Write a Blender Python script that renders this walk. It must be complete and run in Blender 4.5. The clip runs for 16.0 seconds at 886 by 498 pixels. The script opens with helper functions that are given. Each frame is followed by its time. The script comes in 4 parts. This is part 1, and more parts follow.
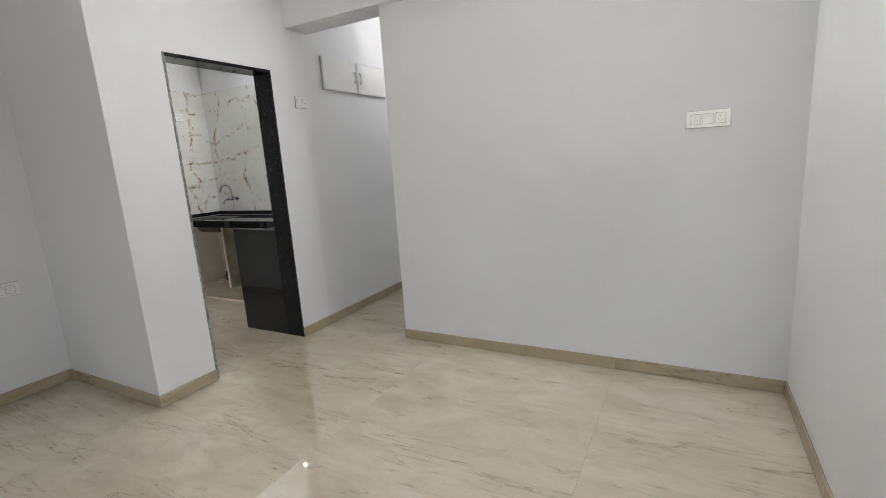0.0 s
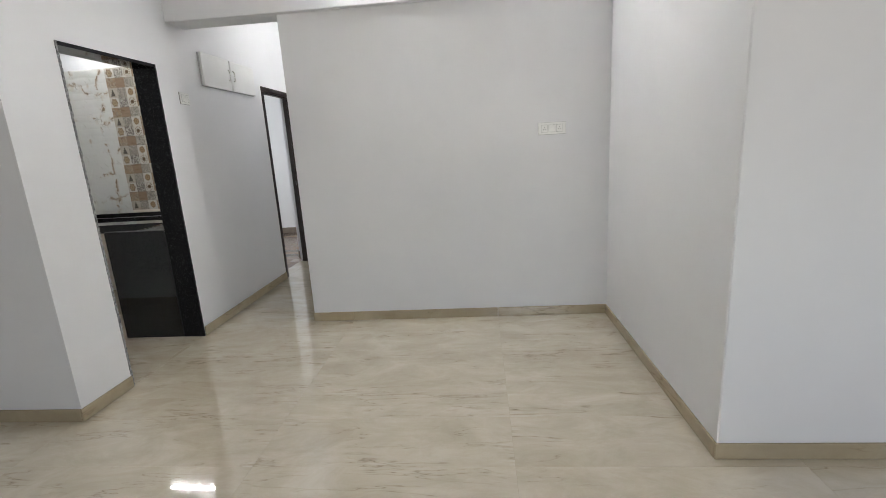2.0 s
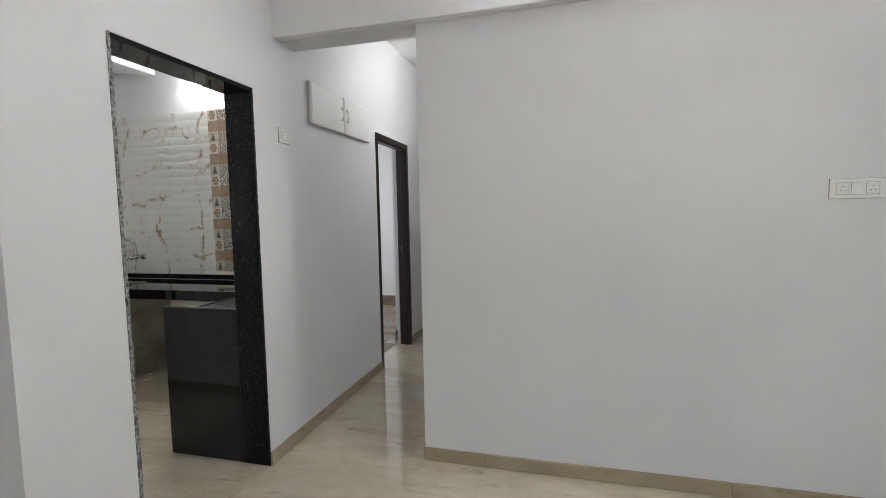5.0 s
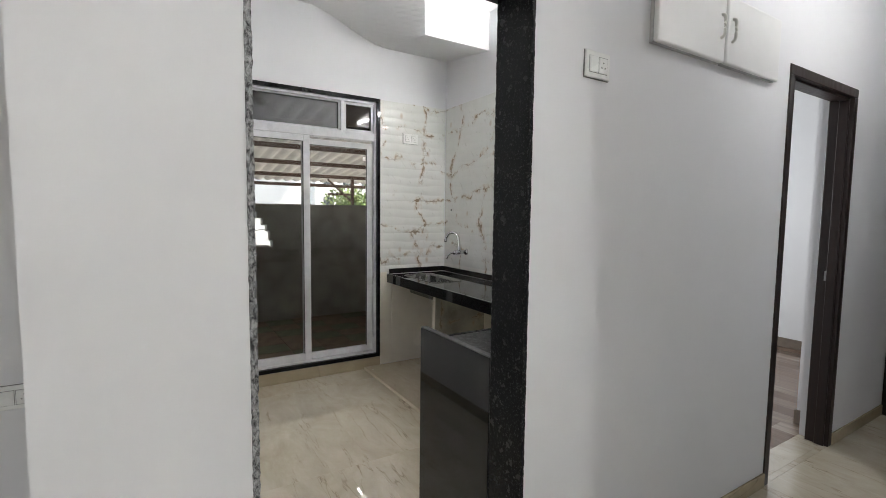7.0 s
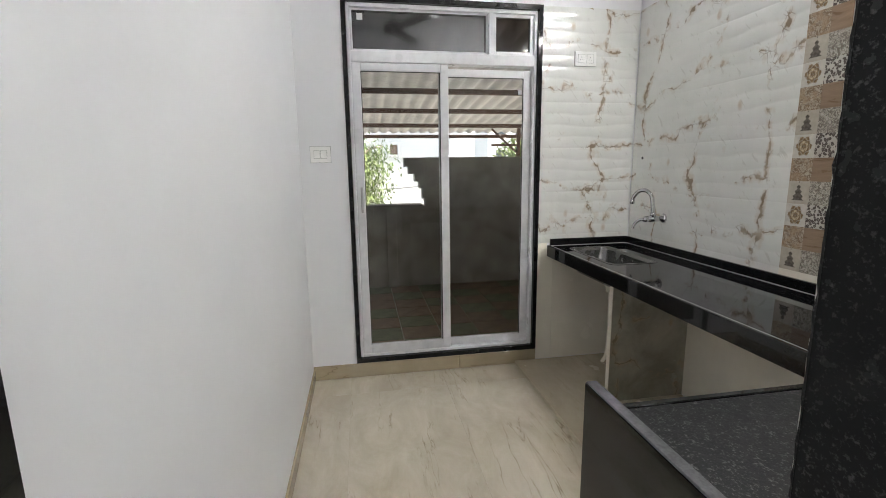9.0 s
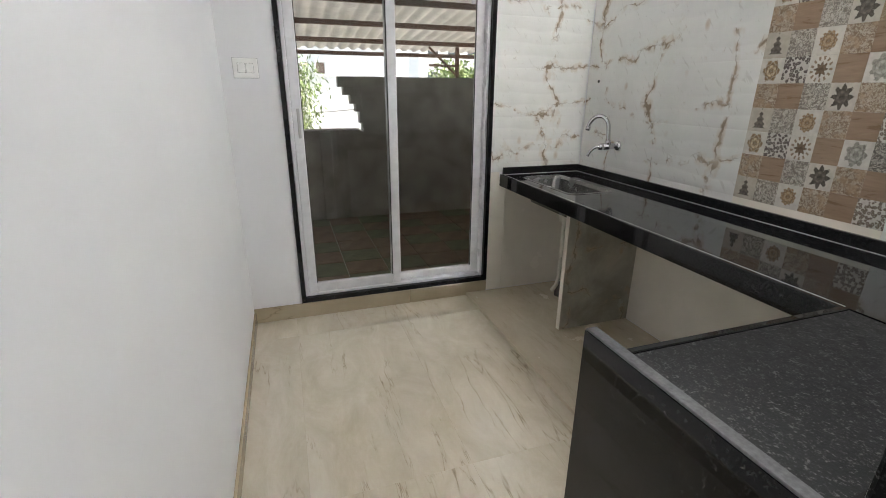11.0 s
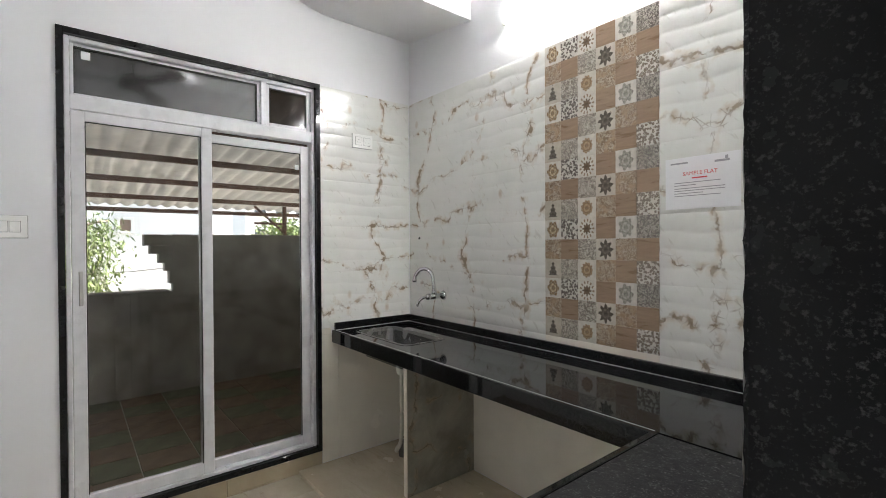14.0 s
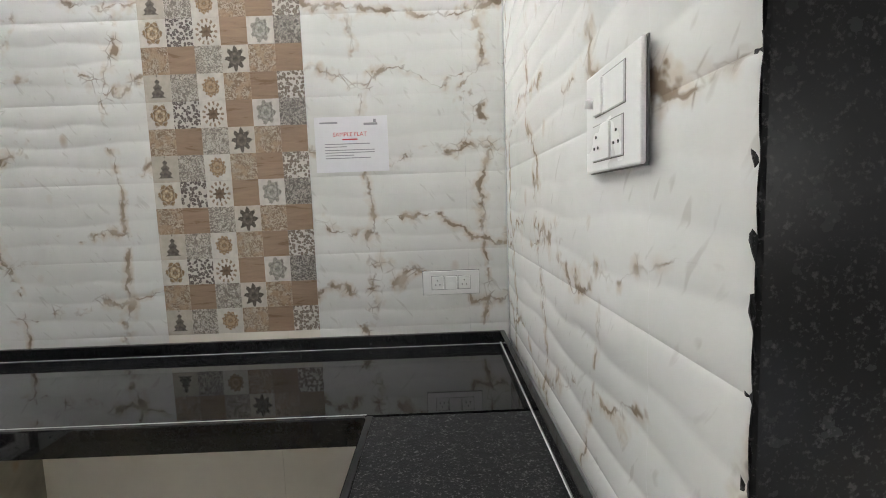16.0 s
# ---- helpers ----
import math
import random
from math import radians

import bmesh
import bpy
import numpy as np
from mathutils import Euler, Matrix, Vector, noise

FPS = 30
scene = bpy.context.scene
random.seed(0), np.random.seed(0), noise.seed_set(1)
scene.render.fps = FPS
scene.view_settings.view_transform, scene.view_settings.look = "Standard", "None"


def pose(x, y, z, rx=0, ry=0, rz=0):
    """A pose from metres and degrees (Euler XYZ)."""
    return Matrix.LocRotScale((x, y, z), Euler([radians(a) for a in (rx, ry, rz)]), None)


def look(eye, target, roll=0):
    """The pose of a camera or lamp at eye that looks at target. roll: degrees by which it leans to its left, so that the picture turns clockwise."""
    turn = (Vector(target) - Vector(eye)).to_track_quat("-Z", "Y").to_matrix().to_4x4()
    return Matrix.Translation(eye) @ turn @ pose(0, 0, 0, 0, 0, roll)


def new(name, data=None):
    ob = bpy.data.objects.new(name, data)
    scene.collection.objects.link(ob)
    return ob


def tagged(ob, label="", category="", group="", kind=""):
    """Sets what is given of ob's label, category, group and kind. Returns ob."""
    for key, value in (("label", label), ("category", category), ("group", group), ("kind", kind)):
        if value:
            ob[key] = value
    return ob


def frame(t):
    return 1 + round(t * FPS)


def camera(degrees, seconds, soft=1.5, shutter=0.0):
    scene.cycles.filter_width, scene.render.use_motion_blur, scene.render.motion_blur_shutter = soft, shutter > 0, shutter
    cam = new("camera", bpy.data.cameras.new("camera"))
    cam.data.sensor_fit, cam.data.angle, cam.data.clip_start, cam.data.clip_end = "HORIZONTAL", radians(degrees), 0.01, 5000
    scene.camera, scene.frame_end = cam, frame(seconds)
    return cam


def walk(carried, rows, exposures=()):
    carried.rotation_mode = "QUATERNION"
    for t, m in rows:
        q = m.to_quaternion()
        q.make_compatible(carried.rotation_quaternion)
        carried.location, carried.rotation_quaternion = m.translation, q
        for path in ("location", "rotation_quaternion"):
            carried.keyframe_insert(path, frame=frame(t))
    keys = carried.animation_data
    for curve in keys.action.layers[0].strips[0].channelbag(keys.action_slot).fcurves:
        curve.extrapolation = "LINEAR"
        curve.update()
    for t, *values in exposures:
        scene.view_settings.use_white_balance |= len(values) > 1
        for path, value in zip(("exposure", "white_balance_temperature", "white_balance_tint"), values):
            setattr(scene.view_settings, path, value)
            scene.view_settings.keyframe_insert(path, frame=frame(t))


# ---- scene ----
cam = camera(88.2, 16.0, soft=0.9)
PATH = [
    (0, (0.34, 0.724, 1.344), (-0.602, 2.447, 0.961), -3.8),
    (0.5, (0.261, 0.544, 1.363), (-0.319, 2.409, 0.933), -3.8),
    (1, (0.102, 0.36, 1.39), (-0.187, 2.284, 0.927), -3.9),
    (1.5, (-0.024, 0.138, 1.381), (-0.226, 2.077, 0.936), -3.6),
    (2, (-0.134, -0.022, 1.386), (-0.307, 1.921, 0.945), -3.5),
    (2.5, (-0.315, -0.035, 1.399), (-0.494, 1.913, 0.981), -3.8),
    (3, (-0.454, 0.028, 1.381), (-0.663, 1.986, 1.032), -3.6),
    (3.2, (-0.478, 0.102, 1.362), (-0.704, 2.069, 1.085), -3.2),
    (5.3, (-0.862, 1.341, 1.392), (-1.52, 3.225, 1.251), -0.5),
    (5.5, (-0.896, 1.469, 1.394), (-1.678, 3.304, 1.254), -0.2),
    (6, (-1.041, 1.776, 1.373), (-2.141, 3.44, 1.222), -0.5),
    (6.5, (-1.187, 2.053, 1.37), (-2.609, 3.451, 1.221), -0.0),
    (7, (-1.347, 2.323, 1.371), (-3.048, 3.365, 1.219), 0.7),
    (7.5, (-1.555, 2.486, 1.365), (-3.406, 3.227, 1.214), 1.1),
    (8, (-1.783, 2.63, 1.365), (-3.701, 3.166, 1.181), 0.5),
    (8.5, (-2.006, 2.739, 1.363), (-3.955, 3.112, 1.107), -0.0),
    (9, (-2.164, 2.782, 1.369), (-4.102, 3.125, 1.015), -0.7),
    (9.5, (-2.286, 2.757, 1.37), (-4.158, 3.182, 0.809), -1.7),
    (9.7, (-2.321, 2.745, 1.36), (-4.157, 3.198, 0.708), -1.8),
    (11.8, (-2.358, 2.708, 1.352), (-4.133, 3.494, 0.874), 1.3),
    (12, (-2.352, 2.709, 1.359), (-4.148, 3.514, 1.007), 1.4),
    (12.5, (-2.352, 2.678, 1.374), (-4.168, 3.508, 1.263), 1.7),
    (13, (-2.356, 2.665, 1.375), (-4.167, 3.51, 1.439), 1.8),
    (13.5, (-2.359, 2.695, 1.35), (-4.102, 3.673, 1.408), 1.2),
    (14, (-2.407, 2.757, 1.363), (-3.959, 4.019, 1.345), -0.3),
    (14.5, (-2.577, 2.843, 1.372), (-3.818, 4.405, 1.23), -1.8),
    (15, (-2.741, 2.875, 1.367), (-3.548, 4.69, 1.132), -2.1),
    (15.5, (-2.828, 2.869, 1.374), (-3.319, 4.794, 1.14), -2.0),
    (16, (-2.828, 2.898, 1.37), (-2.81, 4.888, 1.171), -2.1),
]
walk(cam, [(t, look(eye, target, roll)) for t, eye, target, roll in PATH], exposures=[(0, 2.0), (1, 1.97), (3, 1.88), (5.5, 1.82), (6.5, 1.93), (7.5, 2.03), (9, 2.2), (12, 2.32), (13, 1.93), (13.5, 1.94), (14, 2.22), (14.5, 2.46), (15.5, 2.4), (16, 2.41)])

# ---- world, sun and lamps' strength ----
world = bpy.data.worlds.new("world")
scene.world = world
world.use_nodes = True
wn = world.node_tree.nodes
sky = wn.new("ShaderNodeTexSky")
sky.sky_type, sky.sun_disc = "NISHITA", False
sky.sun_elevation, sky.sun_rotation = radians(55), radians(14)
sky.air_density, sky.dust_density = 1.2, 3.0
world.node_tree.links.new(sky.outputs[0], wn["Background"].inputs[0])
wn["Background"].inputs[1].default_value = 0.15
sun = new("sun", bpy.data.lights.new("sun", "SUN"))
sun.data.energy, sun.data.angle, sun.data.color = 5.0, radians(3), (1.0, 0.97, 0.92)
sun.matrix_world = look((2.3, 9, 13.3), (0, 0, 0))
CEILING_LAMP, TUBE_KITCHEN, TUBE_LIVING, TUBE_CORRIDOR, FILL_REAR, FILL_BEDROOM = 2.0, 37.0, 44.0, 11.0, 13.0, 9.0


# ---- materials ----
class Nodes:
    """A node material in the making, with short calls for the nodes it needs."""

    def __init__(self, name, colour=(0.8, 0.8, 0.8), rough=0.5, metal=0.0, spec=0.5):
        self.mat = bpy.data.materials.new(name)
        self.mat.use_nodes = True
        self.tree = self.mat.node_tree
        self.bsdf = self.tree.nodes["Principled BSDF"]
        self.bsdf.inputs["Base Color"].default_value = (*colour, 1)
        self.bsdf.inputs["Roughness"].default_value = rough
        self.bsdf.inputs["Metallic"].default_value = metal
        self.bsdf.inputs["Specular IOR Level"].default_value = spec

    def add(self, kind, **values):
        n = self.tree.nodes.new(kind)
        for k, v in values.items():
            n.inputs[k.replace("_", " ")].default_value = v
        return n

    def join(self, a, b):
        self.tree.links.new(a, b)

    def math(self, op, a, b=0.0):
        n = self.tree.nodes.new("ShaderNodeMath")
        n.operation = op
        for i, v in enumerate((a, b)):
            if isinstance(v, (int, float)):
                n.inputs[i].default_value = v
            else:
                self.join(v, n.inputs[i])
        return n.outputs[0]

    def coords(self, which="Object", scale=(1, 1, 1), shift=0.0, steps=0):
        tc = self.tree.nodes.new("ShaderNodeTexCoord")
        mp = self.tree.nodes.new("ShaderNodeMapping")
        mp.inputs["Scale"].default_value = scale
        self.join(tc.outputs[which], mp.inputs["Vector"])
        if shift:
            info = self.tree.nodes.new("ShaderNodeObjectInfo")
            r = info.outputs["Random"]
            if steps:
                r = self.math("FLOOR", self.math("MULTIPLY", r, steps))
            v = self.tree.nodes.new("ShaderNodeCombineXYZ")
            m = self.math("MULTIPLY", r, shift)
            self.join(m, v.inputs[0]); self.join(m, v.inputs[1]); self.join(m, v.inputs[2])
            self.join(v.outputs[0], mp.inputs["Location"])
        return mp.outputs[0]

    def noise(self, vec, scale, detail=4.0, rough=0.55, distort=0.0):
        n = self.add("ShaderNodeTexNoise", Scale=scale, Detail=detail, Roughness=rough, Distortion=distort)
        self.join(vec, n.inputs["Vector"])
        return n.outputs["Fac"]

    def voronoi(self, vec, scale, feature="F1"):
        n = self.add("ShaderNodeTexVoronoi", Scale=scale)
        n.feature = feature
        self.join(vec, n.inputs["Vector"])
        return n

    def ramp(self, fac, *stops):
        n = self.tree.nodes.new("ShaderNodeValToRGB")
        e = n.color_ramp.elements
        while len(e) < len(stops):
            e.new(0.5)
        for el, (p, c) in zip(e, stops):
            el.position = p
            el.color = (c, c, c, 1) if isinstance(c, (int, float)) else (*c, 1)
        self.join(fac, n.inputs[0])
        return n.outputs[0]

    def mix(self, fac, a, b):
        n = self.tree.nodes.new("ShaderNodeMix")
        n.data_type = "RGBA"
        for v, i in ((fac, n.inputs[0]), (a, n.inputs[6]), (b, n.inputs[7])):
            if isinstance(v, (int, float)):
                i.default_value = v
            elif isinstance(v, tuple):
                i.default_value = (*v, 1)
            else:
                self.join(v, i)
        return n.outputs[2]

    def colour(self, out):
        self.join(out, self.bsdf.inputs["Base Color"])

    def rough(self, out):
        self.join(out, self.bsdf.inputs["Roughness"])

    def bump(self, out, strength=0.3, distance=0.002):
        n = self.add("ShaderNodeBump", Strength=strength, Distance=distance)
        self.join(out, n.inputs["Height"])
        self.join(n.outputs[0], self.bsdf.inputs["Normal"])


def plaster(name, base, dark, rough=0.55):
    """Rolled emulsion paint: large soft unevenness and a fine roller grain."""
    m = Nodes(name, base, rough, spec=0.27)
    v = m.coords("Object")
    big = m.noise(v, 0.9, 5.0, 0.6)
    m.colour(m.mix(m.ramp(big, (0.3, 0.0), (0.75, 1.0)), dark, base))
    fine = m.noise(v, 160.0, 3.0)
    trowel = m.noise(v, 5.0, 3.0)
    m.bump(m.math("ADD", m.math("MULTIPLY", trowel, 1.0), m.math("MULTIPLY", fine, 0.12)), 0.25, 0.004)
    m.rough(m.ramp(m.noise(v, 3.0), (0.3, rough - 0.08), (0.7, rough + 0.08)))
    return m.mat


def marble_floor(name, light, warm, vein, gloss):
    """Polished vitrified tile: cream mottling and broken, feathered brown veins drawn out along x."""
    m = Nodes(name, light, gloss, spec=0.95)
    m.bsdf.inputs["Coat Weight"].default_value = 0.7 if gloss < 0.1 else 0.0
    m.bsdf.inputs["Coat Roughness"].default_value = 0.012
    cloud = m.noise(m.coords("Object", (0.8, 1.5, 1.0), 7.3), 3.4, 8.0, 0.68, 0.5)
    base = m.mix(m.ramp(cloud, (0.34, 0.0), (0.66, 1.0)), warm, light)
    patch = m.noise(m.coords("Object", (0.5, 2.2, 1.0), 3.1), 2.2, 6.0, 0.65, 0.7)
    base = m.mix(m.ramp(patch, (0.52, 0.0), (0.75, 0.5)), base, warm)
    gate = m.ramp(m.noise(m.coords("Object", (0.9, 2.2, 1.0), 5.0), 2.4, 3.0), (0.47, 0.0), (0.56, 1.0))
    swell = m.ramp(m.noise(m.coords("Object", (1.0, 1.5, 1.0), 2.0), 14.0, 2.0), (0.35, 0.25), (0.6, 1.0))
    out = base
    for sx, sy, sc, w, off in ((0.19, 1.5, 2.2, 0.007, 11.7), (0.30, 2.1, 2.6, 0.005, 23.1)):
        wv = m.noise(m.coords("Object", (sx, sy, 1.0), off), sc, 5.0, 0.58, 0.3)
        line = m.math("ABSOLUTE", m.math("SUBTRACT", wv, 0.5))
        out = m.mix(m.math("MULTIPLY", m.math("MULTIPLY", m.ramp(line, (0.0, 1.0), (w * 5, 0.0)), gate), 0.5), out, warm)
        out = m.mix(m.math("MULTIPLY", m.math("MULTIPLY", m.ramp(line, (0.0, 1.0), (w, 0.0)), gate), m.math("MULTIPLY", swell, 0.72)), out, vein)
    m.colour(out)
    m.rough(m.ramp(m.noise(m.coords("Object"), 5.0, 6.0, 0.6), (0.3, gloss * 0.6), (0.75, gloss * 1.6)))
    m.bump(m.noise(m.coords("Object"), 2.5, 2.0), 0.04, 0.002)
    return m.mat


def marble_wall(name, light, cloud_c, vein, gloss, vein_amount=0.8, dense=1.0):
    """Glazed wall tile printed as white marble: wandering, broken rust-brown veins along and up the wall that swell
    and fade, beige bloom beside them, ochre knots and short grey slashes."""
    m = Nodes(name, light, gloss, spec=0.5)
    v = m.add("ShaderNodeNewGeometry").outputs["Position"]
    sep = m.tree.nodes.new("ShaderNodeSeparateXYZ")
    m.join(v, sep.inputs[0])
    s, z = m.math("ADD", sep.outputs[0], sep.outputs[1]), sep.outputs[2]
    cloud = m.noise(v, 4.0, 6.0, 0.6, 0.4)
    base = m.mix(m.ramp(cloud, (0.35, 0.0), (0.7, 1.0)), cloud_c, light)
    wander = m.noise(v, 2.9, 5.0, 0.60)
    wander2 = m.noise(v, 3.4, 5.0, 0.60, 0.2)
    breaks = m.noise(v, 5.2, 4.0, 0.65)
    breaks2 = m.noise(v, 4.6, 4.0, 0.65, 0.3)
    thick = m.noise(v, 17.0, 1.5, 0.5)
    fade = m.ramp(m.noise(v, 13.0, 1.5, 0.5), (0.32, 0.25), (0.58, 1.0))
    crackle = m.voronoi(v, 19.0, "DISTANCE_TO_EDGE").outputs["Distance"]
    knotty = m.ramp(m.noise(v, 7.0, 2.0), (0.50, 0.0), (0.58, 1.0))
    drift = m.noise(v, 1.1, 2.0, 0.5)
    hair = halo = None
    for along, period, n, gate_n, lo in ((s, 0.44, wander, breaks, 0.44), (z, 0.27, wander2, breaks2, 0.45)):
        p = m.math("ADD", m.math("DIVIDE", along, period), m.math("MULTIPLY", m.math("ADD", n, m.math("MULTIPLY", drift, 1.7)), 0.34 / period))
        d = m.math("MULTIPLY", m.math("ABSOLUTE", m.math("SUBTRACT", m.math("FRACT", p), 0.5)), period)
        gate = m.ramp(gate_n, (lo, 0.0), (lo + 0.06, 1.0))
        width = m.math("ADD", m.math("MULTIPLY", m.math("SUBTRACT", thick, 0.40), 0.030), 0.0022)
        core = m.ramp(m.math("ADD", m.math("MULTIPLY", m.math("SUBTRACT", width, d), 150.0), 0.5), (0.0, 0.0), (1.0, 1.0))
        near = m.ramp(d, (0.006, 1.0), (0.032, 0.0))
        net = m.math("MULTIPLY", m.math("MULTIPLY", m.ramp(crackle, (0.0, 1.0), (0.06, 0.0)), near), knotty)
        line = m.math("MULTIPLY", m.math("MULTIPLY", m.math("MAXIMUM", core, net), gate), fade)
        soft = m.math("MULTIPLY", m.math("MULTIPLY", near, gate), m.ramp(thick, (0.38, 0.0), (0.62, 1.0)))
        hair = line if hair is None else m.math("MAXIMUM", hair, line)
        halo = soft if halo is None else m.math("MAXIMUM", halo, soft)
    # short slashes falling to one side
    across = m.add("ShaderNodeCombineXYZ")
    m.join(m.math("MULTIPLY", m.math("ADD", z, m.math("MULTIPLY", s, 1.2)), 30.0), across.inputs[0])
    m.join(m.math("MULTIPLY", m.math("SUBTRACT", s, m.math("MULTIPLY", z, 0.8)), 10.0), across.inputs[1])
    slash = m.ramp(m.noise(across.outputs[0], 1.0, 2.0, 0.5, 0.4), (0.64, 0.0), (0.72, 1.0))
    mp = m.add("ShaderNodeMapping")
    mp.inputs["Scale"].default_value = (1, 1, 0.62)
    m.join(v, mp.inputs["Vector"])
    spot = m.math("ADD", m.voronoi(mp.outputs[0], 5.4).outputs["Distance"], m.math("MULTIPLY", thick, 0.10))
    knot = m.math("MULTIPLY", m.ramp(spot, (0.10, 1.0), (0.165, 0.0)), m.ramp(thick, (0.35, 0.5), (0.6, 1.0)))
    c = m.mix(m.math("MULTIPLY", halo, 0.7), base, (0.54, 0.42, 0.29))
    c = m.mix(m.math("MULTIPLY", slash, 0.25 * dense), c, (0.33, 0.30, 0.25))
    c = m.mix(m.math("MULTIPLY", knot, 0.62 * dense), c, (0.44, 0.29, 0.15))
    c = m.mix(m.math("MULTIPLY", hair, vein_amount), c, vein)
    m.colour(c)
    m.rough(m.ramp(m.noise(v, 12.0), (0.3, gloss * 0.8), (0.7, gloss * 1.4)))
    return m.mat


def granite(name, rough, fleck, bump=0.0, spec=0.24, size=1.0):
    """Black granite: near-black ground with grey and bluish flecks of two sizes."""
    m = Nodes(name, (0.010, 0.010, 0.011), rough, spec=spec)
    v = m.coords("Object")
    big = m.noise(v, 95.0 / size, 4.0, 0.65)
    small = m.noise(v, 230.0 / size, 3.0, 0.6)
    f = m.ramp(m.math("MULTIPLY", big, small), (0.285, 0.0), (0.40, 1.0))
    c = m.mix(m.math("MULTIPLY", f, fleck), (0.009, 0.009, 0.0095), (0.19, 0.185, 0.185))
    crystal = m.ramp(m.voronoi(v, 105.0 / size).outputs["Distance"], (0.10, 1.0), (0.24, 0.0))
    sparse = m.ramp(m.noise(v, 21.0, 2.0), (0.52, 0.0), (0.62, 1.0))
    c = m.mix(m.math("MULTIPLY", m.math("MULTIPLY", crystal, sparse), fleck * 0.6), c, (0.15, 0.155, 0.165))
    c = m.mix(m.ramp(m.noise(v, 6.0, 3.0), (0.3, 0.0), (0.8, 0.2)), c, (0.021, 0.021, 0.022))
    m.colour(c)
    m.rough(m.ramp(m.noise(v, 40.0, 4.0), (0.3, rough * 0.85), (0.7, rough * 1.2)))
    if bump:
        m.bump(m.noise(v, 110.0, 5.0, 0.65), bump, 0.002)
    return m.mat


def plain(name, colour, rough=0.4, metal=0.0, spec=0.5, grain=60.0, vary=0.12, bump=0.0):
    """A plain finish with slight variation in tone and gloss."""
    m = Nodes(name, colour, rough, metal, spec)
    v = m.coords("Object")
    n = m.noise(v, grain, 4.0)
    m.colour(m.mix(m.ramp(n, (0.3, 0.0), (0.7, 1.0)), tuple(c * (1 - vary) for c in colour), colour))
    m.rough(m.ramp(m.noise(v, grain * 0.3), (0.3, rough * 0.8), (0.7, min(1.0, rough * 1.25))))
    if bump:
        m.bump(n, bump, 0.002)
    return m.mat


def wood(name, light, dark, rough, axis=(1, 1, 0.08), scale=30.0, shift=0.0):
    m = Nodes(name, light, rough)
    v = m.coords("Object", axis, shift)
    g = m.noise(v, scale, 6.0, 0.65, 0.6)
    m.colour(m.mix(m.ramp(g, (0.3, 0.0), (0.7, 1.0)), dark, light))
    m.bump(g, 0.06, 0.001)
    m.rough(m.ramp(g, (0.3, rough * 0.8), (0.7, rough * 1.25)))
    return m.mat


def glass(name, tint, gloss_rough=0.02, ior=1.5):
    """A pane: tinted, clear, with a mirror gloss by Fresnel."""
    m = Nodes(name)
    t = m.add("ShaderNodeBsdfTransparent", Color=(*tint, 1))
    g = m.add("ShaderNodeBsdfGlossy", Roughness=gloss_rough)
    f = m.add("ShaderNodeFresnel", IOR=ior)
    s = m.tree.nodes.new("ShaderNodeMixShader")
    m.join(f.outputs[0], s.inputs[0]); m.join(t.outputs[0], s.inputs[1]); m.join(g.outputs[0], s.inputs[2])
    m.join(s.outputs[0], m.tree.nodes["Material Output"].inputs[0])
    return m.mat


def glow(name, colour, strength):
    m = Nodes(name, (0.9, 0.9, 0.9), 0.4)
    m.bsdf.inputs["Emission Color"].default_value = (*colour, 1)
    m.bsdf.inputs["Emission Strength"].default_value = strength
    return m.mat


SQ = 0.0958  # side of one printed square on the decor tiles


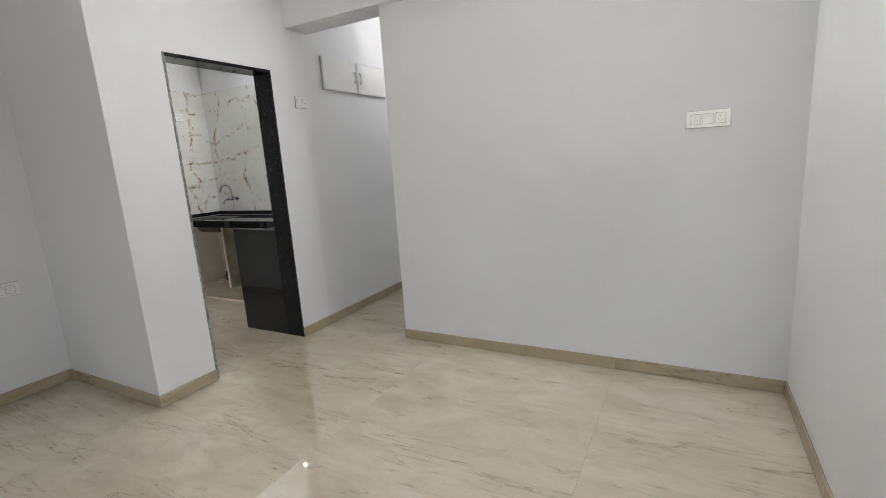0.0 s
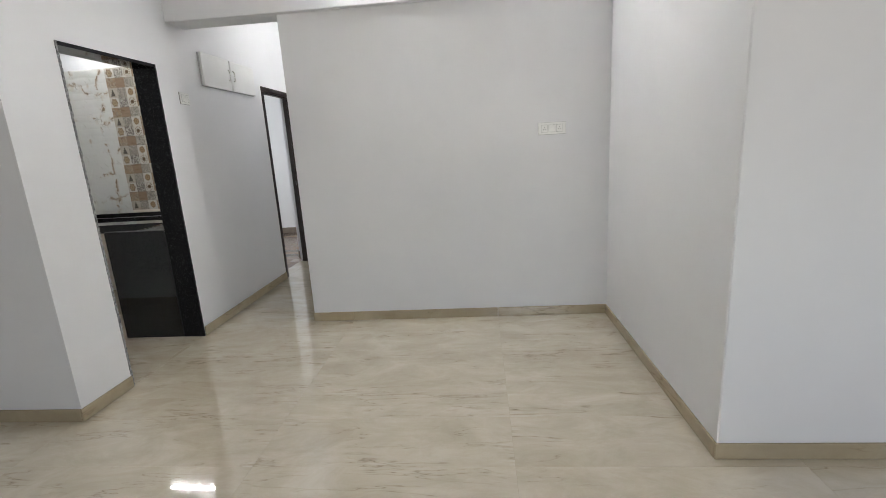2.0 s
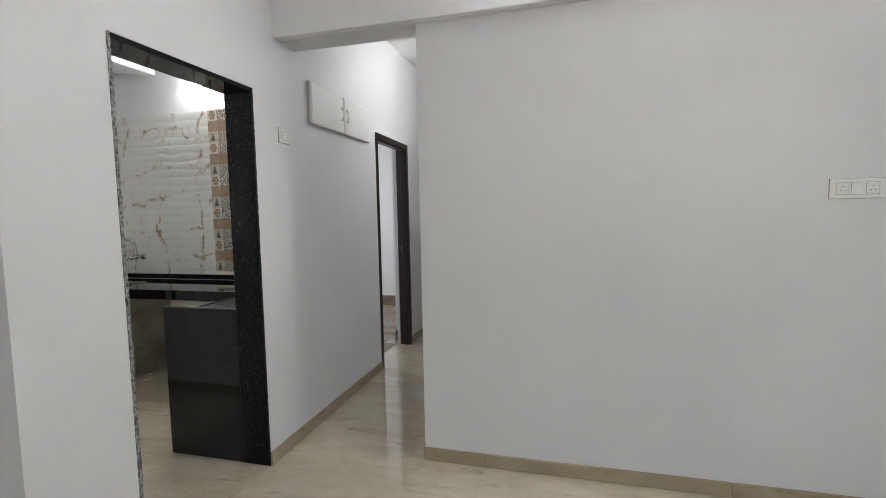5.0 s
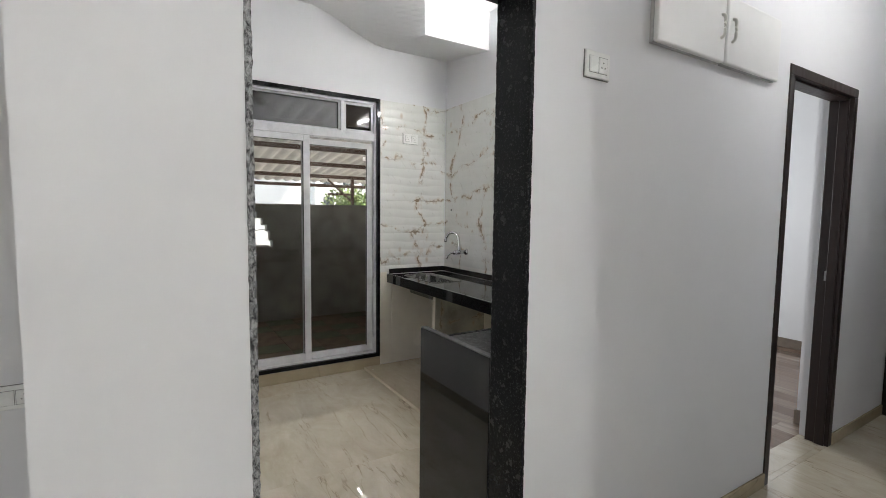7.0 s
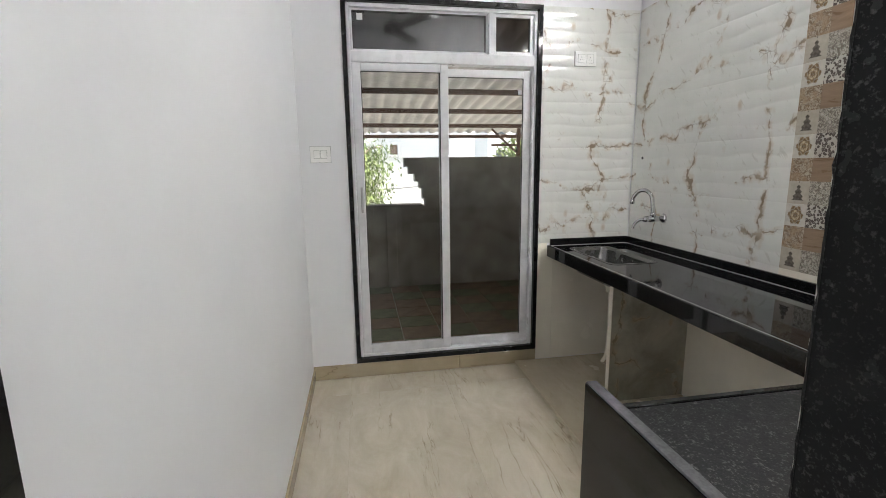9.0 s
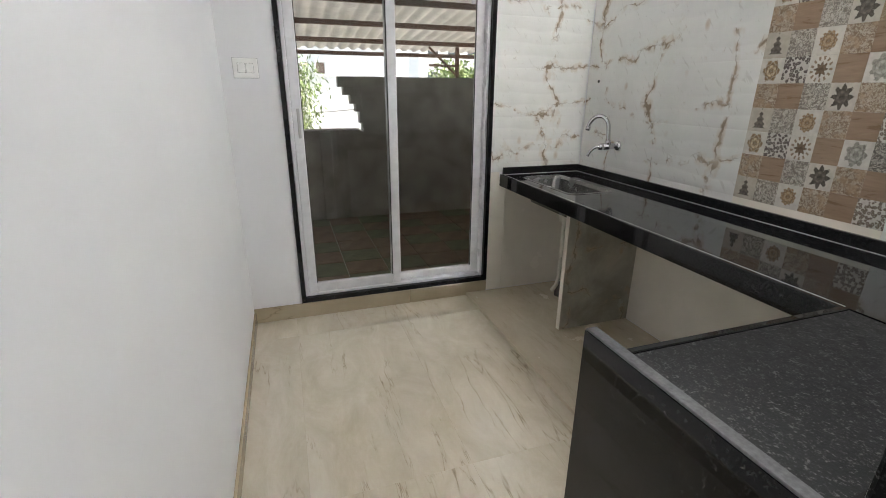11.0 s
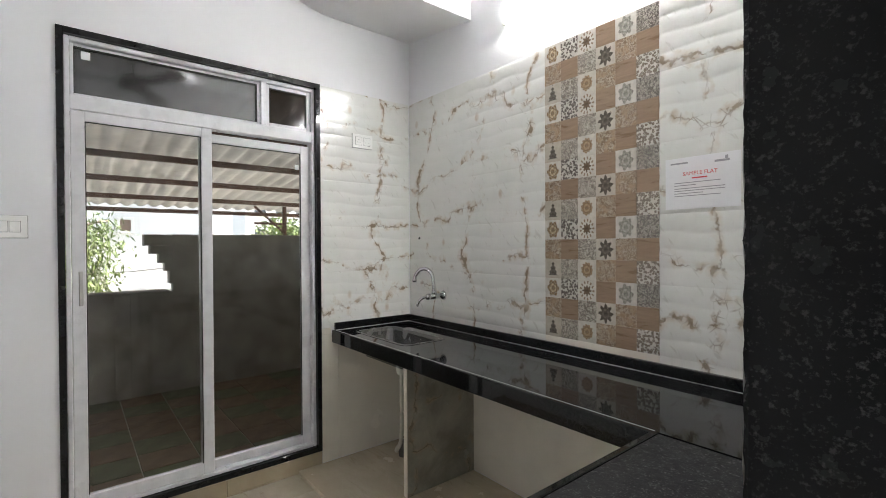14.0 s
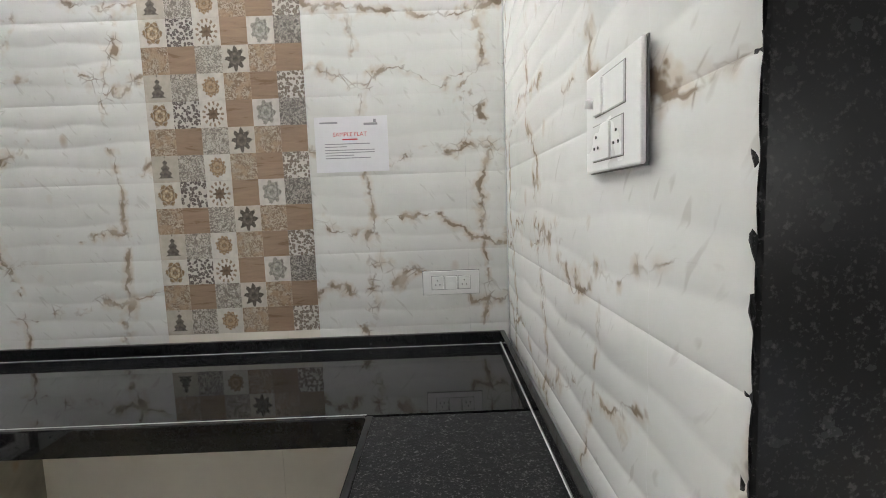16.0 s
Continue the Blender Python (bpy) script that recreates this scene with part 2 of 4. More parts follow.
def decor(name, ground, ink, petals=0, size=0.33, wave=0.07, core=None, pebble=0.0, spots=0.0, ink2=None, tall=1.0, pine=False, lace=0.0, dots=0.0):
    """One printed square: an ornament (polar shape) or a pebble print on a ground."""
    m = Nodes(name, ground, 0.25)
    v = m.coords("Object", (1 / SQ, 1 / SQ, 1 / SQ))
    sep = m.tree.nodes.new("ShaderNodeSeparateXYZ")
    m.join(v, sep.inputs[0])
    wv = m.coords("Object", (1, 1, 1), 5.0)
    g = m.mix(m.ramp(m.noise(wv, 40.0, 4.0), (0.3, 0.0), (0.7, 1.0)), tuple(c * 0.8 for c in ground), ground)
    if pebble and spots:
        vo = m.voronoi(wv, pebble).outputs["Distance"]
        ragged = m.math("ADD", vo, m.math("MULTIPLY", m.math("SUBTRACT", m.noise(wv, pebble * 2.2, 2.0), 0.5), 0.5))
        mask = m.ramp(ragged, (spots, 1.0), (spots + 0.12, 0.0))
        ring = m.ramp(ragged, (spots * 0.25, 0.55), (spots * 0.5, 0.0))
        out = m.mix(m.math("SUBTRACT", mask, ring), g, ink)
    elif pebble:
        curl = m.noise(wv, pebble, 2.0, 0.5, 1.2)
        worm = m.ramp(m.math("ABSOLUTE", m.math("SUBTRACT", curl, 0.5)), (0.035, 1.0), (0.075, 0.0))
        dabs = m.ramp(m.noise(wv, pebble * 0.8, 2.0), (0.56, 0.0), (0.62, 1.0))
        out = m.mix(m.math("MAXIMUM", worm, dabs), g, ink)
        if ink2:
            out = m.mix(m.ramp(m.noise(wv, pebble * 0.3, 2.0), (0.48, 0.0), (0.6, 0.7)), out, ink2)
    else:
        x = m.math("SUBTRACT", sep.outputs[0], 0.5)
        z = m.math("DIVIDE", m.math("SUBTRACT", sep.outputs[2], 0.5), tall)
        r = m.math("SQRT", m.math("ADD", m.math("MULTIPLY", x, x), m.math("MULTIPLY", z, z)))
        th = m.math("ARCTAN2", z, x)
        ripple = m.math("ADD", m.math("MULTIPLY", m.math("COSINE", m.math("MULTIPLY", th, petals)), wave),
                        m.math("MULTIPLY", m.math("SUBTRACT", m.noise(v, 9.0, 3.0), 0.5), 0.22))
        edge = m.math("SUBTRACT", m.math("ADD", ripple, size), r)
        if pine:
            taper = m.math("MULTIPLY", m.math("SUBTRACT", 0.42, z), 0.34)
            teeth = m.math("MULTIPLY", m.math("SINE", m.math("MULTIPLY", z, 30.0)), 0.035)
            side = m.math("SUBTRACT", m.math("ADD", taper, teeth), m.math("ABSOLUTE", x))
            edge = m.math("MINIMUM", side, m.math("ADD", z, 0.34))
        mask = m.ramp(m.math("ADD", m.math("MULTIPLY", edge, 10.0), 0.5), (0.3, 0.0), (0.7, 1.0))
        tone = m.mix(m.ramp(m.noise(v, 9.0, 3.0), (0.4, 0.0), (0.6, 1.0)), tuple(c * 0.6 for c in ink), ink)
        fret = m.math("COSINE", m.math("ADD", m.math("MULTIPLY", r, 46.0), m.math("MULTIPLY", m.math("COSINE", m.math("MULTIPLY", th, petals)), 1.6)))
        tone = m.mix(m.ramp(fret, (0.2, 0.0), (0.9, lace)), tone, ground)
        if core:
            ring = m.math("MULTIPLY", m.ramp(m.math("ABSOLUTE", m.math("SUBTRACT", r, size * 0.45)), (0.02, 1.0), (0.06, 0.0)), m.ramp(m.noise(v, 11.0, 2.0), (0.4, 0.2), (0.6, 1.0)))
            tone = m.mix(ring, tone, core)
        if dots:
            band = m.ramp(m.math("ABSOLUTE", m.math("SUBTRACT", r, dots)), (0.045, 1.0), (0.075, 0.0))
            beads = m.ramp(m.math("ADD", m.math("COSINE", m.math("MULTIPLY", th, 13.0)), m.math("MULTIPLY", m.math("SUBTRACT", m.noise(v, 14.0, 2.0), 0.5), 3.0)), (0.0, 0.0), (0.5, 0.9))
            g = m.mix(m.math("MULTIPLY", band, beads), g, tuple(c * 1.25 for c in ink))
        out = m.mix(mask, g, tone)
    m.colour(out)
    return m.mat


WALL = plaster("white_wall_paint", (0.80, 0.80, 0.81), (0.75, 0.75, 0.765))
CEIL = plaster("white_ceiling_paint", (0.80, 0.80, 0.80), (0.76, 0.76, 0.76), 0.75)
FLOOR = marble_floor("polished_cream_floor_tile", (0.645, 0.585, 0.475), (0.51, 0.445, 0.335), (0.215, 0.155, 0.095), 0.02)
FLOOR_UNDER = marble_floor("cream_floor_tile_dull", (0.63, 0.555, 0.43), (0.53, 0.455, 0.335), (0.44, 0.365, 0.255), 0.2)
SKIRT = marble_floor("beige_skirting_tile", (0.44, 0.37, 0.255), (0.36, 0.295, 0.195), (0.20, 0.145, 0.08), 0.16)
GROUT = plain("pale_grout", (0.42, 0.37, 0.28), 0.8, grain=90)
WAVE = marble_wall("wavy_marble_wall_tile", (0.80, 0.795, 0.765), (0.725, 0.73, 0.695), (0.215, 0.155, 0.10), 0.1, 0.8)
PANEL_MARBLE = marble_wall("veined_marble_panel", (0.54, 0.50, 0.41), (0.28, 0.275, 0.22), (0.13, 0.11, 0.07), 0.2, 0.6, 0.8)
CREAM_TILE = plain("plain_cream_wall_tile", (0.83, 0.785, 0.69), 0.22, grain=6, vary=0.07)
GRAN = granite("polished_black_granite", 0.035, 0.07, 0.0, 0.36)
GRAN_HONED = granite("honed_black_granite", 0.24, 0.2, 0.06, 0.12)
GRAN_LEATHER = granite("leathered_black_granite", 0.4, 0.5, 0.35, 0.10, 1.0)
def chipped(name):
    m = Nodes(name, (0.2, 0.2, 0.2), 0.7)
    v = m.coords("Object", (1, 1, 0.6))
    n = m.noise(v, 110.0, 5.0, 0.7, 0.5)
    m.colour(m.ramp(n, (0.38, (0.02, 0.02, 0.022)), (0.62, (0.42, 0.42, 0.42))))
    m.bump(n, 0.8, 0.004)
    return m.mat


GRAN_EDGE = chipped("rough_cut_granite_edge")
SAWN = plain("grey_sawn_granite", (0.085, 0.085, 0.09), 0.55, grain=150, vary=0.5)
JOINT_AND_EDGE = plain("white_joint_filler_and_edge_line", (0.6, 0.6, 0.58), 0.7)
ALU = plain("white_powder_coated_aluminium", (0.74, 0.74, 0.76), 0.3, grain=20)
RUBBER = plain("black_rubber_seal", (0.02, 0.02, 0.02), 0.6)
GLASS = glass("tinted_door_glass", (0.92, 0.93, 0.92))
GLASS_TOP = glass("grey_transom_glass", (0.28, 0.285, 0.29), 0.09, 2.3)
GLASS_VENT = glass("brown_vent_glass", (0.34, 0.31, 0.28), 0.05, 1.45)
PLASTIC = plain("white_switch_plastic", (0.89, 0.89, 0.87), 0.25, grain=15, vary=0.04)
PLASTIC_DARK = plain("dark_socket_hole", (0.03, 0.03, 0.03), 0.6)
GAP = plain("grey_shadow_gap", (0.20, 0.20, 0.19), 0.7)
LAMINATE = plain("white_gloss_laminate", (0.80, 0.795, 0.78), 0.42, grain=8, vary=0.04)
# flat grey: painted shade on the loft doors' sides, and the sash pull
EDGE_GREY = plain("grey_edge_shade_and_pull", (0.46, 0.46, 0.455), 0.5)
PULL = plain("beige_plastic_pull", (0.74, 0.73, 0.68), 0.35)
STEEL = plain("brushed_stainless_steel", (0.22, 0.22, 0.215), 0.24, 1.0, grain=40, vary=0.05)
CHROME = plain("chrome", (0.60, 0.60, 0.61), 0.07, 1.0, grain=20, vary=0.03)
HOSE = plain("cream_plastic_hose", (0.66, 0.63, 0.53), 0.4)
PVC = plain("dirty_grey_pipe", (0.10, 0.09, 0.08), 0.6)
DARKWOOD = wood("dark_brown_door_frame", (0.026, 0.013, 0.010), (0.011, 0.006, 0.005), 0.4)
PAPER = plain("white_paper", (0.82, 0.82, 0.84), 0.7, grain=30, vary=0.03)
INK_RED = plain("red_ink", (0.62, 0.06, 0.07), 0.7)
INK_GREY = plain("grey_ink", (0.36, 0.36, 0.38), 0.7)
FANBROWN = plain("dark_brown_fan_enamel", (0.035, 0.025, 0.022), 0.3)
CEMENT = plain("bare_grey_cement_render", (0.45, 0.435, 0.40), 0.9, grain=5, vary=0.4, bump=0.3)
ASBESTOS = plain("weathered_corrugated_sheet", (0.68, 0.66, 0.65), 0.85, grain=3, vary=0.35, bump=0.2)
RUST = plain("rusty_brown_steel", (0.10, 0.055, 0.04), 0.7, grain=12, vary=0.4)
TERRACE = plain("mossy_terrace_tile", (0.22, 0.15, 0.105), 0.6, grain=9, vary=0.5)
TERRACE_G = plain("green_terrace_tile", (0.15, 0.17, 0.105), 0.6, grain=9, vary=0.5)
FACADE = plain("white_facade_paint", (0.66, 0.635, 0.60), 0.8, grain=1.2, vary=0.08)
SHUTTER = plain("brown_window_shutter", (0.20, 0.13, 0.09), 0.6)
DARKGLASS = plain("dark_window_glass", (0.05, 0.06, 0.07), 0.1)
BARK = plain("brown_bark", (0.12, 0.085, 0.06), 0.9, grain=25, vary=0.4, bump=0.5)
LEAF = plain("bright_green_leaf", (0.16, 0.21, 0.05), 0.5, grain=3, vary=0.5)
GROUND = plain("dusty_ground", (0.32, 0.29, 0.24), 0.95, grain=0.8, vary=0.4)
def plank(name):
    """Wood-look tile: each piece in its own tone between grey-white and brown."""
    m = Nodes(name, (0.3, 0.22, 0.17), 0.22)
    info = m.tree.nodes.new("ShaderNodeObjectInfo")
    g = m.noise(m.coords("Object", (0.3, 3.0, 1.0), 4.0), 11.0, 6.0, 0.65, 0.5)
    tone = m.ramp(info.outputs["Random"], (0.0, (0.14, 0.095, 0.07)), (0.35, (0.27, 0.20, 0.155)), (0.7, (0.44, 0.37, 0.31)), (1.0, (0.22, 0.155, 0.115)))
    m.colour(m.mix(m.ramp(g, (0.35, 0.0), (0.7, 0.7)), tone, (0.12, 0.08, 0.06)))
    return m.mat


BEDPLANK = plank("brown_plank_tile")
BEDSKIRT = plain("brown_grey_skirting", (0.22, 0.18, 0.145), 0.35, grain=20, vary=0.25)
COOL = (0.99, 0.986, 0.98)


# ---- mesh helpers ----
def mesh_of(name, bm, mats):
    me = bpy.data.meshes.new(name)
    bmesh.ops.recalc_face_normals(bm, faces=bm.faces)
    bm.to_mesh(me)
    bm.free()
    for m in mats if isinstance(mats, (list, tuple)) else [mats]:
        me.materials.append(m)
    return me


def part(name, bm, material, parent=None, label="", smooth=False):
    """One mesh object out of a bmesh, under parent where one is given."""
    me = mesh_of(name, bm, material)
    if smooth:
        for p in me.polygons:
            p.use_smooth = True
    ob = new(name, me)
    if parent:
        ob.parent = parent
    if label:
        tagged(ob, label)
    return ob


def thing(name, label, category, at=(0, 0, 0), group="", kind=""):
    """An Empty at a thing's base."""
    ob = new(name)
    ob.empty_display_size = 0.1
    ob.location = at
    return tagged(ob, label, category, group, kind)


def add_box(bm, lo, hi, bevel=0.0, seg=1):
    """An axis-aligned box from corner to corner, with rounded edges."""
    lo, hi = Vector(lo), Vector(hi)
    r = bmesh.ops.create_cube(bm, size=1.0, matrix=Matrix.Translation((lo + hi) / 2) @ Matrix.Diagonal((*(hi - lo), 1)))
    if bevel:
        edges = list({e for v in r["verts"] for e in v.link_edges})
        bmesh.ops.bevel(bm, geom=edges, offset=bevel, segments=seg, affect="EDGES", profile=0.5)
    return bm


def box(lo, hi, bevel=0.0, seg=1):
    return add_box(bmesh.new(), lo, hi, bevel, seg)


def boxes(*pairs, bevel=0.0):
    bm = bmesh.new()
    for lo, hi in pairs:
        add_box(bm, lo, hi, bevel)
    return bm


def cyl(a, b, r1, r2=None, n=16, bm=None):
    bm = bm or bmesh.new()
    a, b = Vector(a), Vector(b)
    d = b - a
    m = Matrix.Translation((a + b) / 2) @ d.to_track_quat("Z", "Y").to_matrix().to_4x4()
    bmesh.ops.create_cone(bm, cap_ends=True, segments=n, radius1=r1, radius2=r1 if r2 is None else r2, depth=d.length, matrix=m)
    return bm


def sweep(points, r, n=10, bm=None):
    """A round tube along smooth points."""
    bm = bm or bmesh.new()
    pts = [Vector(p) for p in points]
    fine = []
    for i in range(len(pts) - 1):
        p0, p1, p2, p3 = pts[max(i - 1, 0)], pts[i], pts[i + 1], pts[min(i + 2, len(pts) - 1)]
        for k in range(6):
            t = k / 6
            fine.append(0.5 * (2 * p1 + (p2 - p0) * t + (2 * p0 - 5 * p1 + 4 * p2 - p3) * t * t + (3 * p1 - p0 - 3 * p2 + p3) * t ** 3))
    fine.append(pts[-1])
    rings = []
    for i, p in enumerate(fine):
        d = (fine[min(i + 1, len(fine) - 1)] - fine[max(i - 1, 0)]).normalized()
        q = d.to_track_quat("Z", "Y")
        rings.append([bm.verts.new(p + q @ Vector((r * math.cos(a), r * math.sin(a), 0))) for a in (2 * math.pi * k / n for k in range(n))])
    for a, b in zip(rings, rings[1:]):
        for k in range(n):
            bm.faces.new((a[k], a[(k + 1) % n], b[(k + 1) % n], b[k]))
    bm.faces.new(rings[0]); bm.faces.new(rings[-1][::-1])
    return bm


def prism(outline, z0, z1, bm=None):
    """A flat outline in x and y raised from z0 to z1."""
    bm = bm or bmesh.new()
    lo = [bm.verts.new((x, y, z0)) for x, y in outline]
    hi = [bm.verts.new((x, y, z1)) for x, y in outline]
    bm.faces.new(lo[::-1]); bm.faces.new(hi)
    n = len(lo)
    for i in range(n):
        bm.faces.new((lo[i], lo[(i + 1) % n], hi[(i + 1) % n], hi[i]))
    return bm


def structure(name, bm, material, label, category, smooth=False):
    return tagged(part(name, bm, material, None, "", smooth), label, category, "", "structure")


# ---- the flat's shell ----
CH = 3.0            # ceiling height
W1, W1K = -2.40, -2.5595   # wall between living side and kitchen: its two faces
YB = 3.53           # blank wall of the living room
KN, KS, KW = 4.62, 2.43, -5.07   # kitchen's north, south and west wall faces
DOOR = (2.478, 3.279, 2.07)      # kitchen opening: y from, y to, height
BD = (4.90, 5.745, 2.11)          # bedroom door frame
LEFT, RIGHT, BACK = -3.455, 2.60, -2.2
PIER = 2.105       # face of the pier beside the kitchen opening
RX, RY = 0.832, 1.784   # corner of the projecting wall

bm = bmesh.new()
outline = ((PIER, 0), (DOOR[0], 0), (DOOR[0], DOOR[2]), (DOOR[1], DOOR[2]), (DOOR[1], 0), (BD[0], 0), (BD[0], BD[2]), (BD[1], BD[2]),
           (BD[1], 0), (9.0, 0), (9.0, CH), (PIER, CH))
near_side, far_side = [bm.verts.new((W1, y, z)) for y, z in outline], [bm.verts.new((W1K, y, z)) for y, z in outline]
bm.faces.new(near_side); bm.faces.new(far_side[::-1])
for k in range(len(outline)):
    n = (k + 1) % len(outline)
    bm.faces.new((near_side[n], near_side[k], far_side[k], far_side[n]))
structure("wall_kitchen_entry", bm, WALL, "white painted wall with kitchen and bedroom openings", "wall")
structure("wall_kitchen_south", box((KW, PIER, 0), (W1K, KS, CH)), WALL, "white painted plaster wall of the kitchen", "wall")
structure("wall_blank", boxes(((-1.57, YB, 0), (RX, 3.65, CH)), ((-1.57, 3.65, 0), (-1.45, 9.0, CH))), WALL,
          "blank white painted living room wall", "wall")
structure("beam", box((W1, 3.472, 2.391), (RX, 3.529, CH), 0.004), WALL, "white painted ceiling beam above the corridor mouth", "beam")
structure("beam_soffit", box((W1, 3.529, 2.391), (-1.571, 3.70, CH)), WALL, "white painted lintel over the corridor mouth", "beam")
structure("wall_right", box((RX, RY, 0), (RIGHT, 3.65, CH), 0.006), WALL, "white painted projecting wall", "wall")
structure("wall_recess", box((LEFT - 0.15, BACK, 0), (LEFT, PIER, CH)), WALL, "white painted recess wall", "wall")
structure("wall_far_right", box((RIGHT, BACK, 0), (RIGHT + 0.15, RY, CH)), WALL, "white painted side wall", "wall")
# the opening is added, out of view, to let in fill light
structure("wall_back", boxes(((LEFT - 0.15, BACK - 0.15, 0), (0.1, BACK, CH)), ((2.1, BACK - 0.15, 0), (RIGHT + 0.15, BACK, CH)),
          ((0.1, BACK - 0.15, 2.2), (2.1, BACK, CH)), ((0.1, BACK - 0.15, 0), (2.1, BACK, 0.9))), WALL, "white painted back wall with an added opening, unseen", "wall")
structure("wall_kitchen_north", box((KW - 0.15, KN, 0), (W1K, KN + 0.15, CH)), WALL, "white painted kitchen wall above marble tiles", "wall")
SD = (2.71, 3.948, 0.097, 2.35)  # sliding door: y from, y to, z from, z to
structure("wall_kitchen_west", boxes(
    ((KW - 0.15, PIER, 0), (KW, SD[0], CH)), ((KW - 0.15, SD[1], 0), (KW, KN, CH)),
    ((KW - 0.15, SD[0], 0), (KW, SD[1], SD[2])), ((KW - 0.15, SD[0], SD[3]), (KW, SD[1], CH))), WALL,
    "white painted kitchen wall with the balcony door", "wall")
structure("wall_corridor_end", boxes(((W1, 6.61, 2.11), (-1.57, 6.73, CH))), WALL, "white painted wall over the far doorway", "wall")
structure("wall_far_room", box((W1, 9.0, 0), (-1.45, 9.15, CH)), WALL, "white painted wall beyond the corridor", "wall")
structure("wall_bedroom", boxes(((KW, 7.95, 0), (W1K, 8.1, CH)), ((KW - 0.15, KN + 0.15, 0), (KW, 8.1, CH)),
          ((-2.635, 5.90, 0), (W1K, 7.95, CH))), WALL, "white painted bedroom walls", "wall")
structure("ceiling", boxes(((KW - 0.15, PIER, CH), (-1.45, 9.15, CH + 0.12)), ((LEFT - 0.15, BACK - 0.15, CH), (RIGHT + 0.15, PIER, CH + 0.12)),
          ((-1.45, PIER, CH), (RIGHT + 0.15, 3.65, CH + 0.12))), CEIL, "white painted flat ceiling", "ceiling")

# sloping plaster casing in the kitchen's corner, under the ceiling
bm = bmesh.new()
rings = []
for k in range(7):
    f = k / 6
    x = KW + 0.65 * f
    low = 2.785 - 0.085 * f
    row = []
    for j in range(13):
        u = j / 12
        s = u * u * (3 - 2 * u)
        y0 = 3.27 + 0.75 * f
        y = y0 + (4.03 - y0) * u
        row.append(bm.verts.new((x, y, CH + 0.01 - (CH + 0.01 - low) * s)))
    row.append(bm.verts.new((x, KN - 0.001, low)))
    row.append(bm.verts.new((x, KN - 0.001, CH + 0.01)))
    rings.append(row)
for a, b in zip(rings, rings[1:]):
    for j in range(len(a) - 1):
        bm.faces.new((a[j], a[j + 1], b[j + 1], b[j]))
bm.faces.new(rings[-1]); bm.faces.new(rings[0][::-1])
structure("corner_casing", bm, CEIL, "white plaster casing curving down from the ceiling", "soffit")

# ---- floors ----
floor = structure("floor", boxes(((LEFT - 0.15, BACK - 0.15, -0.14), (RIGHT + 0.15, PIER, -0.006)), ((KW, PIER, -0.14), (RIGHT + 0.15, 4.77, -0.006)),
                  ((W1K, 4.77, -0.14), (-1.45, 9.15, -0.006))), GROUT, "polished cream marble-look floor tiles", "floor")
bed_floor = structure("floor_bedroom", box((KW, 4.77, -0.14), (W1K, 7.95, -0.006)), GROUT, "brown plank-look bedroom floor tiles", "floor")

# ---- skirting ----
def skirting(name, a, b, h=0.075, t=0.012, mat=None, step=1.2, first=0.0):
    """A run of skirting tiles along a wall face from a to b (plan points); the room lies to the left of a -> b."""
    a, b = Vector((*a, 0)), Vector((*b, 0))
    d = (b - a).normalized()
    n = Vector((-d.y, d.x, 0))
    L = (b - a).length
    root = thing(name, "beige marble skirting tiles along the wall" if mat is None else "brown grey skirting along the bedroom wall", "baseboard", (0, 0, 0), "", "structure")
    cuts = [0.0]
    s = first if first > 0 else step
    while s < L - 0.02:
        cuts.append(s)
        s += step
    cuts.append(L)
    for s0, s1 in zip(cuts, cuts[1:]):
        bm = box((s0 + 0.0008, 0.0005, 0.001), (s1 - 0.0008, t, h), 0.0025)
        ob = part("skirting_tile", bm, mat or SKIRT, root)
        ob.matrix_basis = Matrix.Translation(a) @ Matrix(((d.x, n.x, 0, 0), (d.y, n.y, 0, 0), (0, 0, 1, 0), (0, 0, 0, 1)))
    return root


skirting("baseboard_blank", (RX - 0.012, YB), (-1.57, YB), first=0.85)
skirting("baseboard_right", (RX, RY), (RX, YB), first=0.9)
skirting("baseboard_right_face", (RIGHT, RY), (RX - 0.012, RY), first=0.6)
skirting("baseboard_recess", (LEFT, PIER - 0.012), (LEFT, BACK))
skirting("baseboard_pier_face", (W1, PIER), (LEFT, PIER))
skirting("baseboard_pier", (W1, DOOR[0]), (W1, PIER - 0.012))
skirting("baseboard_corridor", (W1, BD[0]), (W1, DOOR[1]), first=0.75)
skirting("baseboard_corridor_far", (W1, 6.60), (W1, BD[1]))
skirting("baseboard_corridor_end", (W1, 9.0), (W1, 6.74))
skirting("baseboard_corridor_side", (-1.57, YB), (-1.57, 9.0))
skirting("baseboard_kitchen_south", (KW + 0.013, KS), (W1K, KS))
skirting("baseboard_kitchen_west", (KW, 3.948), (KW, KS), 0.094, first=0.55)
skirting("baseboard_bedroom", (-2.635, 7.95), (KW, 7.95), 0.1, mat=BEDSKIRT)
skirting("baseboard_bedroom_side", (W1K, 5.90), (-2.647, 5.90), 0.1, mat=BEDSKIRT)
skirting("baseboard_bedroom_return", (-2.635, 5.90), (-2.635, 7.938), 0.1, mat=BEDSKIRT)
skirting("baseboard_back", (LEFT, BACK), (RIGHT, BACK))
skirting("baseboard_far_right", (RIGHT, BACK), (RIGHT, RY))

# ---- kitchen opening: granite lining ----
lining = thing("kitchen_door_frame", "black granite lining of the kitchen opening, rough-cut outer edge", "door frame", (W1, DOOR[0], 0))
